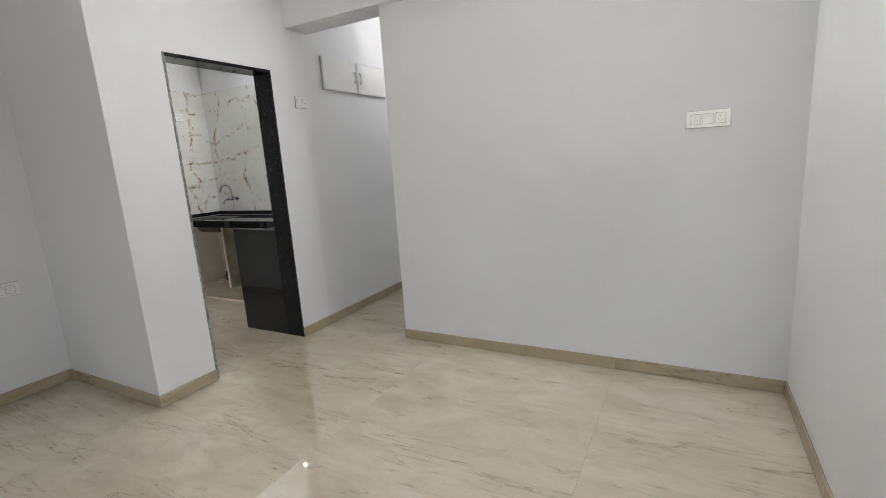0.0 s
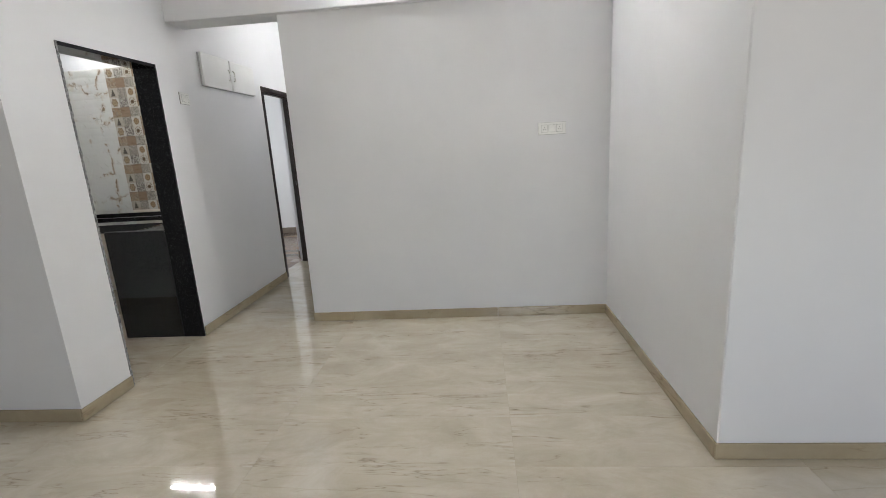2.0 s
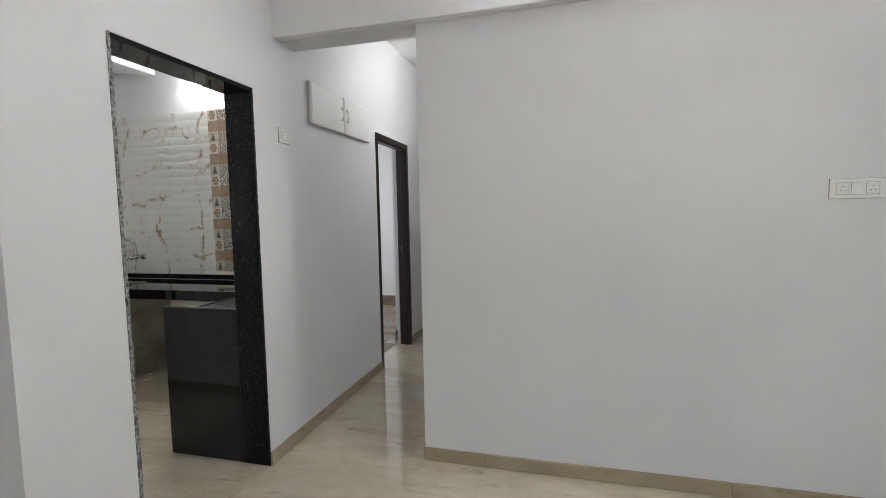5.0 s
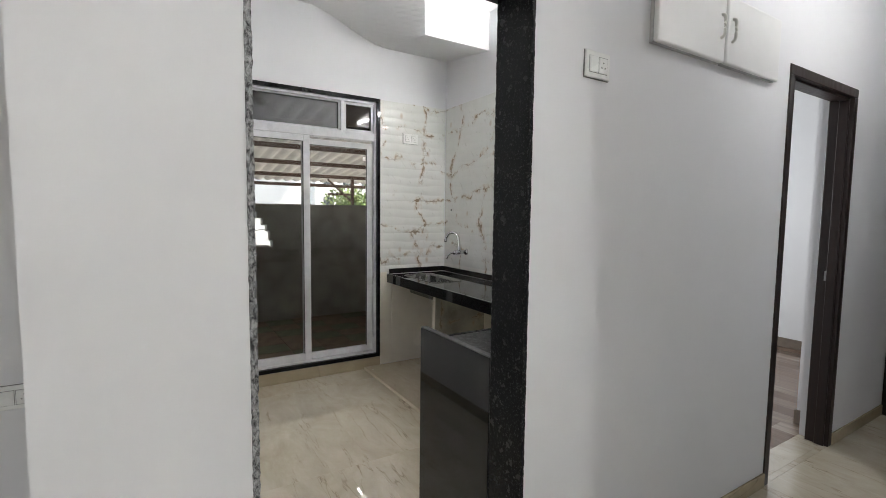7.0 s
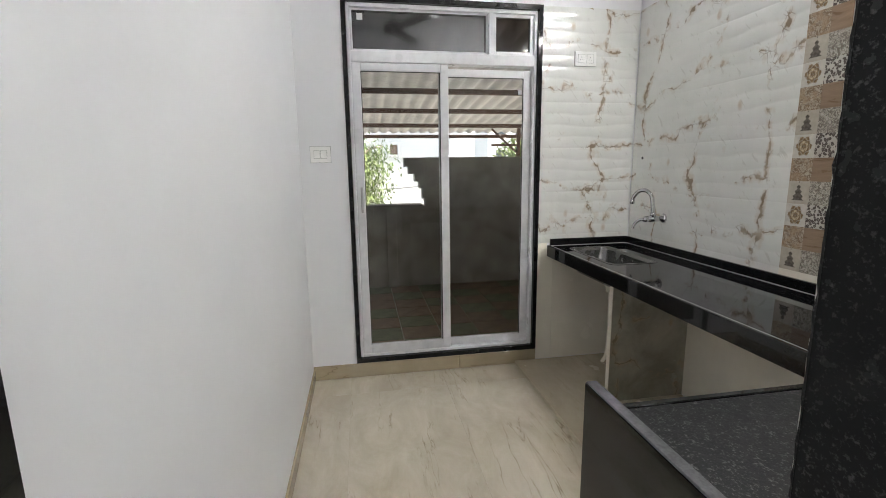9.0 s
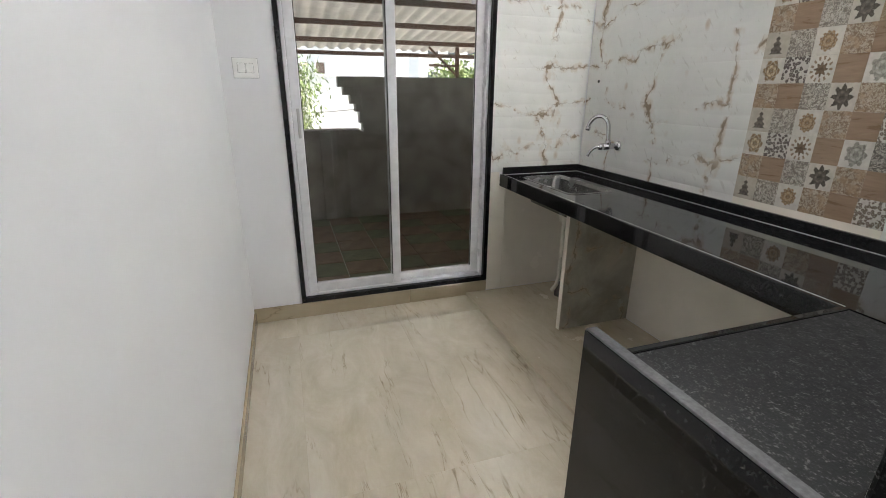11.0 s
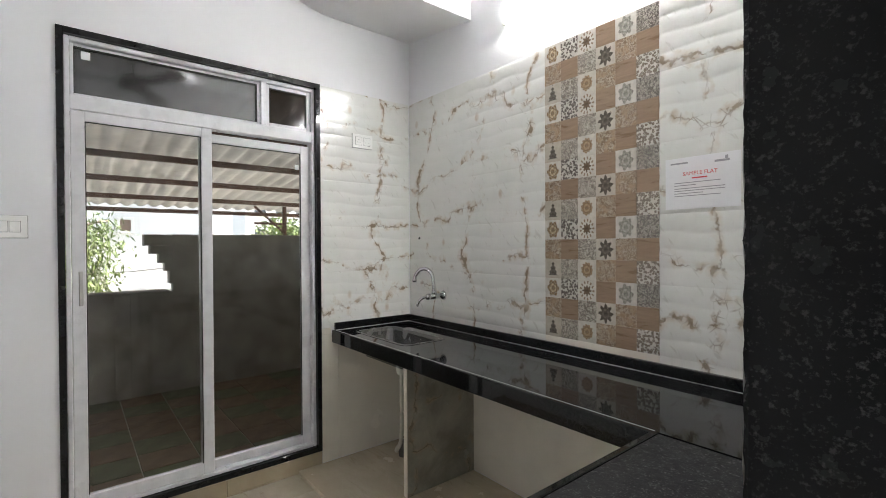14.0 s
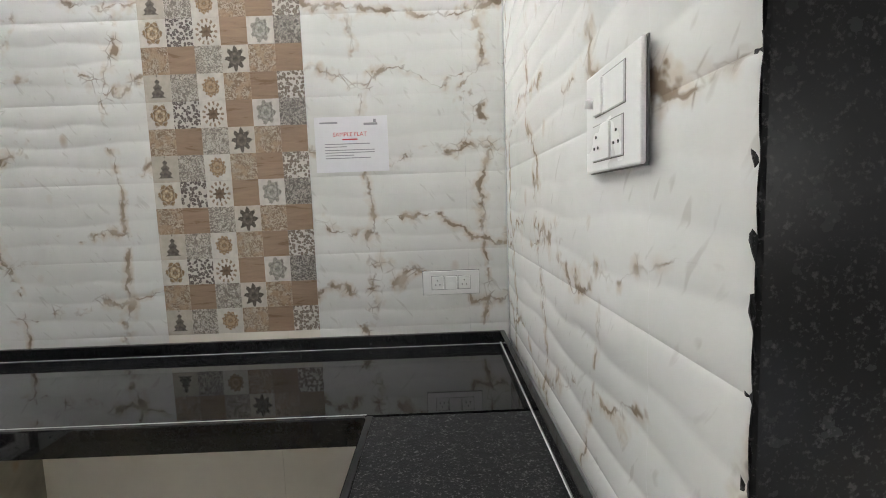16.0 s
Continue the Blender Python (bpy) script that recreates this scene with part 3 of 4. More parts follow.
def under(ob, root):
    """Hang ob under root and keep it where it is."""
    ob.parent = root
    ob.matrix_parent_inverse = Matrix.Translation(root.location).inverted()
    return ob


JX0, JX1 = -2.566, -2.402
under(part("jamb", box((JX0, DOOR[0], 0), (JX1, DOOR[0] + 0.014, DOOR[2] - 0.022), 0.0015), GRAN), lining)
under(part("jamb", box((JX0, DOOR[1] - 0.013, 0), (JX1, DOOR[1], DOOR[2] - 0.022), 0.0015), GRAN_HONED), lining)
under(part("lintel", box((JX0, DOOR[0], DOOR[2] - 0.022), (JX1, DOOR[1], DOOR[2]), 0.0015), GRAN), lining)
def chipped_edge(x, out, ya, yb, material, label, seed, rough=1.0):
    """A broken, as-sawn strip along a jamb's edge from floor to lintel; out: +1 or -1, the way the edge faces along x."""
    bm, rng, prev = bmesh.new(), random.Random(seed), None
    ym = (ya + yb) / 2
    for k in range(151):
        z = (DOOR[2] - 0.001) * k / 150
        jag = [rng.random() * rough for _ in range(5)]
        ring = [bm.verts.new((x + out * o, y, z)) for o, y in ((0.0, ya - 0.001), (0.003 + 0.005 * jag[0], ya + 0.001 - 0.003 * jag[1]),
                (0.002 + 0.006 * jag[2], ym), (0.002 + 0.005 * jag[3], yb - 0.001 + 0.003 * jag[4]), (0.0, yb + 0.0005))]
        if prev:
            for a in range(4):
                bm.faces.new((prev[a], prev[a + 1], ring[a + 1], ring[a]))
        prev = ring
    return under(part("chipped_edge", bm, material, None, label), lining)


chipped_edge(JX1, 1, DOOR[0], DOOR[0] + 0.014, GRAN_EDGE, "rough chipped grey granite edge", 4)
chipped_edge(JX0 + 0.0025, -1, DOOR[1] - 0.013, DOOR[1], GRAN_LEATHER, "rough black granite edge", 9, 0.5)
chipped_edge(JX1, 1, DOOR[1] - 0.013, DOOR[1], GRAN_LEATHER, "rough black granite edge", 11, 0.4)

# ---- balcony sliding door ----
sd = thing("sliding_door", "white aluminium sliding balcony door with tinted glass and transom, granite surround, closed", "sliding door", (KW, SD[0], SD[2]))
y0, y1, z0, z1 = SD
for nm, lo, hi in (("granite_jamb", (-5.20, y0, z0), (-5.058, y0 + 0.026, z1)), ("granite_jamb", (-5.20, y1 - 0.026, z0), (-5.058, y1, z1)),
                   ("granite_head", (-5.20, y0 + 0.026, z1 - 0.028), (-5.058, y1 - 0.026, z1)), ("granite_sill", (-5.20, y0 + 0.026, z0), (-5.058, y1 - 0.026, z0 + 0.03))):
    under(part(nm, box(lo, hi, 0.001), GRAN), sd)
fy0, fy1, fz0, fz1 = y0 + 0.027, y1 - 0.027, z0 + 0.031, z1 - 0.029
FX0, FX1 = -5.155, -5.082
for nm, lo, hi in (("frame_side", (FX0, fy0, fz0), (FX1, fy0 + 0.02, fz1)), ("frame_side", (FX0, fy1 - 0.02, fz0), (FX1, fy1, fz1)),
                   ("frame_head", (FX0, fy0 + 0.02, fz1 - 0.022), (FX1, fy1 - 0.02, fz1)), ("frame_track", (FX0, fy0 + 0.02, fz0), (FX1, fy1 - 0.02, fz0 + 0.02)),
                   ("transom_bar", (FX0, fy0 + 0.02, 1.99), (FX1, fy1 - 0.02, 2.055)),
                   ("transom_post", (FX0 + 0.01, 3.604, 2.055), (FX1, 3.632, fz1 - 0.022))):
    under(part(nm, box(lo, hi, 0.003), ALU), sd)
def sash(name, ya, yb, za, zb, x0, x1, w, pane, wb=None):
    fr = under(part(name, boxes(((x0, ya, za), (x1, ya + w, zb)), ((x0, yb - w, za), (x1, yb, zb)),
               ((x0, ya + w, zb - w * 0.9), (x1, yb - w, zb)), ((x0, ya + w, za), (x1, yb - w, za + (wb or w))), bevel=0.003), ALU), sd)
    xm = (x0 + x1) / 2
    g = part("pane", box((xm - 0.003, ya + w - 0.005, za + (wb or w) - 0.005), (xm + 0.003, yb - w + 0.005, zb - w * 0.9 + 0.005)), pane, fr, "tinted clear glass")
    g.visible_shadow = False
    part("seal", boxes(((xm + 0.004, ya + w, za + (wb or w)), (x1 - 0.003, ya + w + 0.004, zb - w * 0.9)), ((xm + 0.004, yb - w - 0.004, za + (wb or w)), (x1 - 0.003, yb - w, zb - w * 0.9)),
               ((xm + 0.004, ya + w, zb - w * 0.9 - 0.004), (x1 - 0.003, yb - w, zb - w * 0.9))), RUBBER, fr)
    return fr


s1 = sash("left_sash", fy0 + 0.021, 3.346, fz0 + 0.021, 1.988, -5.116, -5.086, 0.052, GLASS, 0.06)
sash("right_sash", 3.29, fy1 - 0.021, fz0 + 0.021, 1.97, -5.150, -5.120, 0.052, GLASS, 0.05)
sash("transom_sash", fy0 + 0.021, 3.603, 2.056, fz1 - 0.023, -5.14, -5.105, 0.014, GLASS_TOP)
sash("vent_sash", 3.633, fy1 - 0.021, 2.056, fz1 - 0.023, -5.14, -5.10, 0.022, GLASS_VENT)
part("pull", box((-5.086, 2.782, 1.09), (-5.079, 2.799, 1.25), 0.003), EDGE_GREY, s1, "recessed metal pull")
part("sticker", box((-5.1190, 2.80, 2.235), (-5.1184, 2.835, 2.272)), PAPER, sd).matrix_parent_inverse = Matrix.Translation(sd.location).inverted()

part("sticker", box((-5.1320, 3.815, 1.825), (-5.1314, 3.84, 1.855)), PAPER, sd).matrix_parent_inverse = Matrix.Translation(sd.location).inverted()

# ---- kitchen worktop ----
TOP = 0.834
counter = thing("worktop", "black granite L-shaped kitchen worktop with polished upstand", "worktop", (-5.055, 4.03, 0.77))
CF = 4.03  # front edge
SX0, SX1, SY0, SY1 = -4.93, -4.39, 4.11, 4.38   # sink cut-out
TX0, TX1, TY = -5.056, -2.589, 4.604
def slab_with_hole(o, h, z0, z1):
    """A flat slab with a rectangular hole; o and h: x from, x to, y from, y to."""
    bm = bmesh.new()
    def ring(r, z):
        return [bm.verts.new((x, y, z)) for x, y in ((r[0], r[2]), (r[1], r[2]), (r[1], r[3]), (r[0], r[3]))]
    ot, ht, ob_, hb = ring(o, z1), ring(h, z1), ring(o, z0), ring(h, z0)
    for k in range(4):
        n = (k + 1) % 4
        bm.faces.new((ot[k], ot[n], ht[n], ht[k]))
        bm.faces.new((ob_[n], ob_[k], hb[k], hb[n]))
        bm.faces.new((ot[n], ot[k], ob_[k], ob_[n]))
        bm.faces.new((ht[k], ht[n], hb[n], hb[k]))
    return bm


under(part("slab", slab_with_hole((TX0, TX1, CF, TY), (SX0, SX1, SY0, SY1), TOP - 0.02, TOP), GRAN), counter)
under(part("front_edge", box((TX0, CF - 0.018, TOP - 0.075), (-3.032, CF - 0.0005, TOP + 0.0015), 0.003), GRAN), counter)
under(part("upstand", box((TX0 + 0.018, TY - 0.018, TOP + 0.001), (TX1 - 0.018, TY, 0.88), 0.002), GRAN), counter)
under(part("upstand", box((TX0, CF, TOP + 0.001), (TX0 + 0.018, TY, 0.88), 0.002), GRAN), counter)
under(part("upstand", box((TX1 - 0.018, 3.30, TOP + 0.001), (TX1, TY, 0.88), 0.002), GRAN), counter)
# filler along the upstands; the last box is a pale line at the front edge
under(part("joint_line", boxes(((TX0 + 0.018, TY - 0.0202, TOP + 0.0003), (TX1 - 0.018, TY - 0.0182, TOP + 0.0022)),
      ((TX0 + 0.018, CF, TOP + 0.0003), (TX0 + 0.021, TY - 0.018, TOP + 0.003)), ((TX1 - 0.0205, 3.30, TOP + 0.0042), (TX1 - 0.0182, TY - 0.018, TOP + 0.0065)),
      ((TX0 + 0.02, CF - 0.0008, TOP + 0.0003), (-3.03, CF + 0.0008, TOP + 0.0022))), JOINT_AND_EDGE), counter)
under(part("short_slab", box((-3.010, 3.299, TOP - 0.02), (TX1 - 0.0005, CF - 0.02, TOP + 0.004), 0.001), GRAN_LEATHER, None, "leather-finished black granite slab"), counter)
under(part("short_slab_edge", box((-3.028, 3.299, TOP - 0.075), (-3.0105, CF - 0.019, TOP + 0.008), 0.002), [GRAN]), counter)
panel = thing("end_panel", "upright black granite end panel under the worktop, sawn grey top edge", "panel", (-3.07, 3.276, 0))
under(part("slab", box((-3.07, 3.270, 0.0), (-2.576, 3.298, 0.876)), GRAN), panel)
under(part("sawn_edge", box((-3.069, 3.2705, 0.8765), (-2.577, 3.2975, 0.882), 0.002), SAWN, None, "grey sawn granite edge"), panel)
support = thing("support_panel", "upright veined marble panel holding the worktop", "panel", (-4.43, 4.125, 0.0205))
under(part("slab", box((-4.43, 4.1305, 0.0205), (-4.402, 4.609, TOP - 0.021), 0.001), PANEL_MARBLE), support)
under(part("front_edge", box((-4.4305, 4.125, 0.0205), (-4.4015, 4.130, TOP - 0.021), 0.001), CREAM_TILE, None, "pale cut edge"), support)
structure("counter_base", box((-5.058, 3.797, -0.005), (-2.575, 4.608, 0.02), 0.001), FLOOR_UNDER, "dull cream floor slab under the worktop", "floor")

# sink, tap and waste hose
sink = thing("sink", "stainless steel sink set under the granite worktop", "sink", (SX0, SY0, 0.66))
bm = bmesh.new()
def rrect(x0, x1, y0, y1, r, z, n=5):
    out = []
    for cx, cy, a0 in ((x1 - r, y1 - r, 0), (x0 + r, y1 - r, 90), (x0 + r, y0 + r, 180), (x1 - r, y0 + r, 270)):
        for k in range(n + 1):
            a = radians(a0 + 90 * k / n)
            out.append(bm.verts.new((cx + r * math.cos(a), cy + r * math.sin(a), z)))
    return out
loops = [rrect(SX0 - 0.012, SX1 + 0.012, SY0 - 0.012, SY1 + 0.012, 0.05, TOP + 0.001), rrect(SX0 - 0.006, SX1 + 0.006, SY0 - 0.006, SY1 + 0.006, 0.05, TOP + 0.004),
         rrect(SX0 + 0.012, SX1 - 0.012, SY0 + 0.012, SY1 - 0.012, 0.045, TOP + 0.001), rrect(SX0 + 0.014, SX1 - 0.014, SY0 + 0.014, SY1 - 0.014, 0.045, TOP - 0.02), rrect(SX0 + 0.03, SX1 - 0.03, SY0 + 0.03, SY1 - 0.03, 0.06, 0.69),
         rrect(SX0 + 0.07, SX1 - 0.07, SY0 + 0.07, SY1 - 0.07, 0.06, 0.672)]
for a, b in zip(loops, loops[1:]):
    n = len(a)
    for k in range(n):
        bm.faces.new((a[k], a[(k + 1) % n], b[(k + 1) % n], b[k]))
bm.faces.new(loops[-1])
under(part("bowl", bm, STEEL, None, "", True), sink)
under(part("drain", cyl((-4.667, 4.273, 0.6735), (-4.667, 4.273, 0.679), 0.04, 0.034), CHROME, None, "chrome drain ring", True), sink)
under(part("waste", cyl((-4.667, 4.273, 0.60), (-4.667, 4.273, 0.671), 0.028, 0.04), HOSE), sink)
tagged(part("waste_hose", sweep([(-4.667, 4.273, 0.61), (-4.668, 4.273, 0.5), (-4.664, 4.272, 0.38), (-4.668, 4.272, 0.25), (-4.69, 4.27, 0.165), (-4.74, 4.28, 0.115), (-4.80, 4.33, 0.10), (-4.825, 4.39, 0.125)], 0.0115), HOSE, None, "", True),
       "cream flexible waste hose under the sink", "hose")
tagged(part("drain_pipe", cyl((-4.827, 4.393, 0.012), (-4.827, 4.393, 0.13), 0.032, 0.03, 18), PVC), "dark stub of drain pipe in the floor", "pipe")
tap = thing("tap", "chrome swan-neck tap mounted on the tiled wall", "tap", (-4.68, KN - 0.015, 1.03))
AX = -4.68
under(part("flange", cyl((AX, KN - 0.014, 1.04), (AX, KN - 0.026, 1.04), 0.031, 0.021, 20), CHROME, None, "", True), tap)
under(part("body", cyl((AX, KN - 0.024, 1.04), (AX, 4.495, 1.04), 0.017, 0.02), CHROME, None, "", True), tap)
under(part("collar", cyl((AX, 4.53, 1.052), (AX, 4.53, 1.078), 0.0185, 0.016), CHROME, None, "", True), tap)
under(part("spout", sweep([(AX, 4.53, 1.07), (AX - 0.002, 4.527, 1.125), (AX - 0.008, 4.52, 1.178), (AX - 0.034, 4.50, 1.210), (AX - 0.068, 4.474, 1.206),
      (AX - 0.092, 4.456, 1.172), (AX - 0.098, 4.452, 1.145)], 0.0125, 12), CHROME, None, "", True), tap)
under(part("nozzle", cyl((AX - 0.0975, 4.452, 1.15), (AX - 0.1, 4.45, 1.128), 0.0155), CHROME, None, "", True), tap)
under(part("spindle", cyl((AX, 4.496, 1.04), (AX - 0.004, 4.472, 1.038), 0.021, 0.017), CHROME, None, "", True), tap)
under(part("lever", sweep([(AX - 0.002, 4.474, 1.038), (AX - 0.012, 4.452, 1.034), (AX - 0.03, 4.435, 1.012), (AX - 0.042, 4.428, 0.982)], 0.0085, 8), CHROME, None, "", True), tap)
tagged(part("pipe_hole", cyl((-4.935, KN - 0.0135, 1.41), (-4.935, KN - 0.0165, 1.41), 0.009), PLASTIC_DARK), "capped dark pipe point in the tiles", "pipe point")


# ---- switches and sockets ----
def plate(name, label, m, w, h, modules, category="socket"):
    """A wall plate lying in local x and z, facing -y, with its modules: (kind, x, z, width, height)."""
    root = thing(name, label, category)
    root.matrix_basis = m
    part("cover", box((-w / 2, -0.010, -h / 2), (w / 2, -0.0026, h / 2), 0.003, 2), PLASTIC, root)
    # grey rim past the cover, painted as the shadow line around it
    part("back_plate", box((-w / 2 - 0.0012, -0.0025, -h / 2 - 0.0016), (w / 2 + 0.0012, -0.0002, h / 2 + 0.0012)), GAP, root)
    for kind, x, z, mw, mh in modules:
        part("gap", box((x - mw / 2 - 0.0012, -0.0106, z - mh / 2 - 0.0012), (x + mw / 2 + 0.0012, -0.0095, z + mh / 2 + 0.0012)), GAP, root)
        b = part(kind, box((x - mw / 2, -0.0145 if kind == "rocker" else -0.0125, z - mh / 2), (x + mw / 2, -0.009, z + mh / 2), 0.0015), PLASTIC, root)
        if kind == "outlet":
            for dx, dz in ((0, 0.009), (-0.008, -0.007), (0.008, -0.007)):
                part("pin_hole", cyl((x + dx, -0.0122, z + dz), (x + dx, -0.0135, z + dz), 0.0023, n=8), PLASTIC_DARK, b)
    return root


def wall_at(x, y, z, rz):
    return pose(x, y, z, 0, 0, rz)


plate("wall_socket", "white socket and switch plate on the blank wall", wall_at(0.412, YB, 1.462, 0), 0.20, 0.085,
      (("outlet", -0.055, 0, 0.045, 0.05), ("rocker", 0.0, 0, 0.045, 0.05), ("outlet", 0.055, 0, 0.045, 0.05)))
plate("wall_switch", "white two-module switch plate beside the corridor", wall_at(W1, 3.546, 1.86, 90), 0.115, 0.085,
      (("rocker", -0.022, 0, 0.04, 0.05), ("outlet", 0.022, 0, 0.04, 0.05)), "switch")
plate("wall_switch", "white switch plate beside the balcony door", wall_at(KW, 2.552, 1.45, 90), 0.12, 0.095,
      (("rocker", -0.02, 0, 0.035, 0.045), ("rocker", 0.02, 0, 0.035, 0.045)), "switch")
plate("wall_socket", "white socket plate high on the tiled wall", wall_at(KW + 0.012, 4.236, 2.038, 90), 0.145, 0.088,
      (("outlet", -0.03, 0, 0.045, 0.05), ("outlet", 0.03, 0, 0.045, 0.05)))
plate("wall_socket", "white double socket plate above the worktop", wall_at(-2.787, KN - 0.011, 1.072, 0), 0.212, 0.09,
      (("outlet", -0.05, 0, 0.045, 0.05), ("rocker", 0.0, 0, 0.045, 0.05), ("outlet", 0.05, 0, 0.045, 0.05)))
plate("switch_board", "large white four-module switch plate on the tiles", wall_at(W1K - 0.015, 3.545, 1.482, -90), 0.198, 0.148,
      (("rocker", -0.038, 0.034, 0.034, 0.052), ("blank", 0.018, 0.034, 0.074, 0.052), ("outlet", -0.046, -0.032, 0.034, 0.052), ("rocker", -0.009, -0.032, 0.036, 0.052), ("outlet", 0.030, -0.032, 0.038, 0.052)), "switch")
board = [o for o in bpy.data.objects if o.name == "switch_board"][0]
part("regulator_knob", cyl((-0.066, -0.0095, 0.03), (-0.066, -0.022, 0.03), 0.008, 0.007, 14), PLASTIC, board, "", True)
plate("wall_socket", "white socket plate low in the recess", wall_at(LEFT, 1.84, 0.715, 90), 0.2, 0.085,
      (("outlet", -0.05, 0, 0.045, 0.05), ("rocker", 0.0, 0, 0.045, 0.05), ("outlet", 0.05, 0, 0.045, 0.05)))

# ---- loft cupboard doors ----
def loft_door(ya, yb, hy):
    root = tagged(new("loft_cupboard_door"), "white laminate cupboard door with rounded corners, closed, high on the wall", "cupboard door", "loft cupboard doors")
    root.location = (W1, ya, 1.985)
    part("leaf", box((0.016, 0, 0), (0.036, yb - ya, 0.268), 0.009, 3), LAMINATE, root)
    # the shade on the door's sides is put into this strip's grey
    part("edge_band", box((0.001, 0.002, 0.001), (0.0158, yb - ya - 0.002, 0.266), 0.002), EDGE_GREY, root, "grey strip painted as shade on the leaf's sides")
    part("handle", sweep([(0.034, hy, 0.09), (0.048, hy, 0.10), (0.050, hy, 0.135), (0.048, hy, 0.17), (0.034, hy, 0.18)], 0.0065, 8), PULL, root, "pale bow handle", True)
    return root


loft_door(3.812, 4.25, 0.405)
loft_door(4.264, 4.71, 0.035)

# ---- wooden door frames ----
def door_frame(name, label, lo, hi, height, axis, at, depth, wide=0.05):
    root = thing(name, label, "door frame", (0, 0, 0), "wooden door frames")
    def b(u0, u1, z0, z1, d0, d1):
        if axis == "y":
            return box((at + d0, u0, z0), (at + d1, u1, z1), 0.003)
        return box((u0, at + d0, z0), (u1, at + d1, z1), 0.003)
    part("post", b(lo, lo + wide, 0, height - wide, depth[0], depth[1]), DARKWOOD, root)
    part("post", b(hi - wide, hi, 0, height - wide, depth[0], depth[1]), DARKWOOD, root)
    part("head", b(lo, hi, height - wide, height, depth[0], depth[1]), DARKWOOD, root)
    part("rebate", b(lo + wide, lo + wide + 0.012, 0, height - wide, depth[0] + 0.05, depth[1] - 0.02), DARKWOOD, root)
    part("rebate", b(hi - wide - 0.012, hi - wide, 0, height - wide, depth[0] + 0.05, depth[1] - 0.02), DARKWOOD, root)
    part("rebate", b(lo + wide + 0.013, hi - wide - 0.013, height - wide - 0.012, height - wide, depth[0] + 0.05, depth[1] - 0.02), DARKWOOD, root)
    return root


bd = door_frame("bedroom_door_frame", "dark brown wooden frame of the open bedroom doorway", BD[0], BD[1], BD[2], "y", W1, (-0.112, 0.006))
part("strike_plate", box((-2.475, BD[1] - 0.0525, 1.0), (-2.445, BD[1] - 0.0505, 1.06), 0.0005), STEEL, bd, "steel strike plate")
door_frame("far_door_frame", "dark brown wooden frame of the doorway at the corridor end", W1 + 0.002, -1.574, 2.108, "x", 6.61, (-0.006, 0.125))

# ---- notice on the tiles ----
notice = thing("notice", "white paper notice with a red heading taped to the tiles", "notice", (-3.265, KN - 0.016, 1.497))
under(part("sheet", box((-3.265, KN - 0.0160, 1.497), (-2.999, KN - 0.0150, 1.696), 0.0002), PAPER), notice)
def words(text, size, x, y, z, mat, root):
    cu = bpy.data.curves.new("heading", "FONT")
    cu.body, cu.size, cu.align_x, cu.extrude = text, size, "CENTER", 0.0002
    tmp = bpy.data.objects.new("heading_source", cu)
    scene.collection.objects.link(tmp)
    me = bpy.data.meshes.new_from_object(tmp.evaluated_get(bpy.context.evaluated_depsgraph_get()))
    bpy.data.objects.remove(tmp)
    me.materials.clear(); me.materials.append(mat)
    ob = new("heading", me)
    ob.matrix_basis = pose(x, y, z, 90, 0, 0)
    return under(ob, root)


words("SAMPLE FLAT", 0.021, -3.137, KN - 0.0162, 1.626, INK_RED, notice)
for nm, x0, x1, z, t, mt in (("print_line", -3.10, -3.045, 1.612, 0.005, INK_RED), ("print_line", -3.165, -3.0, 1.597, 0.003, INK_GREY), ("print_line", -3.165, -3.085, 1.587, 0.003, INK_GREY),
        ("print_line", -3.165, -2.985, 1.575, 0.003, INK_GREY), ("print_line", -3.165, -2.985, 1.566, 0.003, INK_GREY), ("print_line", -3.165, -3.06, 1.556, 0.003, INK_GREY),
        ("print_line", -3.165, -3.0, 1.546, 0.003, INK_GREY), ("print_block", -3.18, -3.115, 1.672, 0.006, INK_GREY), ("print_block", -3.02, -2.97, 1.664, 0.008, INK_GREY), ("print_block", -2.985, -2.975, 1.673, 0.012, INK_GREY)):
    under(part(nm, box((x0 - 0.065, KN - 0.0166, z), (x1 - 0.065, KN - 0.0161, z + t)), mt), notice)

# ---- lamps ----
def tube(name, label, m, length, strength):
    """A batten lamp along local x, on a wall that it faces away from by -y."""
    root = thing(name, label, "tube light")
    root.matrix_basis = m
    part("batten", box((-length / 2, -0.012, -0.0187), (length / 2, -0.0005, 0.0187), 0.002), PLASTIC, root)
    bm = bmesh.new()
    x0, x1 = -length / 2 + 0.02, length / 2 - 0.02
    arc = [(-0.0125 - 0.020 * math.sin(math.pi * k / 10), 0.0182 * math.cos(math.pi * k / 10)) for k in range(11)]
    ra, rb = [bm.verts.new((x0, y, z)) for y, z in arc], [bm.verts.new((x1, y, z)) for y, z in arc]
    for k in range(10):
        bm.faces.new((ra[k], ra[k + 1], rb[k + 1], rb[k]))
    bm.faces.new(ra); bm.faces.new(rb[::-1])
    part("diffuser", bm, glow(name + "_glow", COOL, strength), root, "glowing white half-round diffuser")
    for s in (-1, 1):
        part("end_cap", box((s * (length / 2 - 0.01) - 0.01, -0.034, -0.0187), (s * (length / 2 - 0.01) + 0.01, -0.0125, 0.0187), 0.003), PLASTIC, root)
    return root


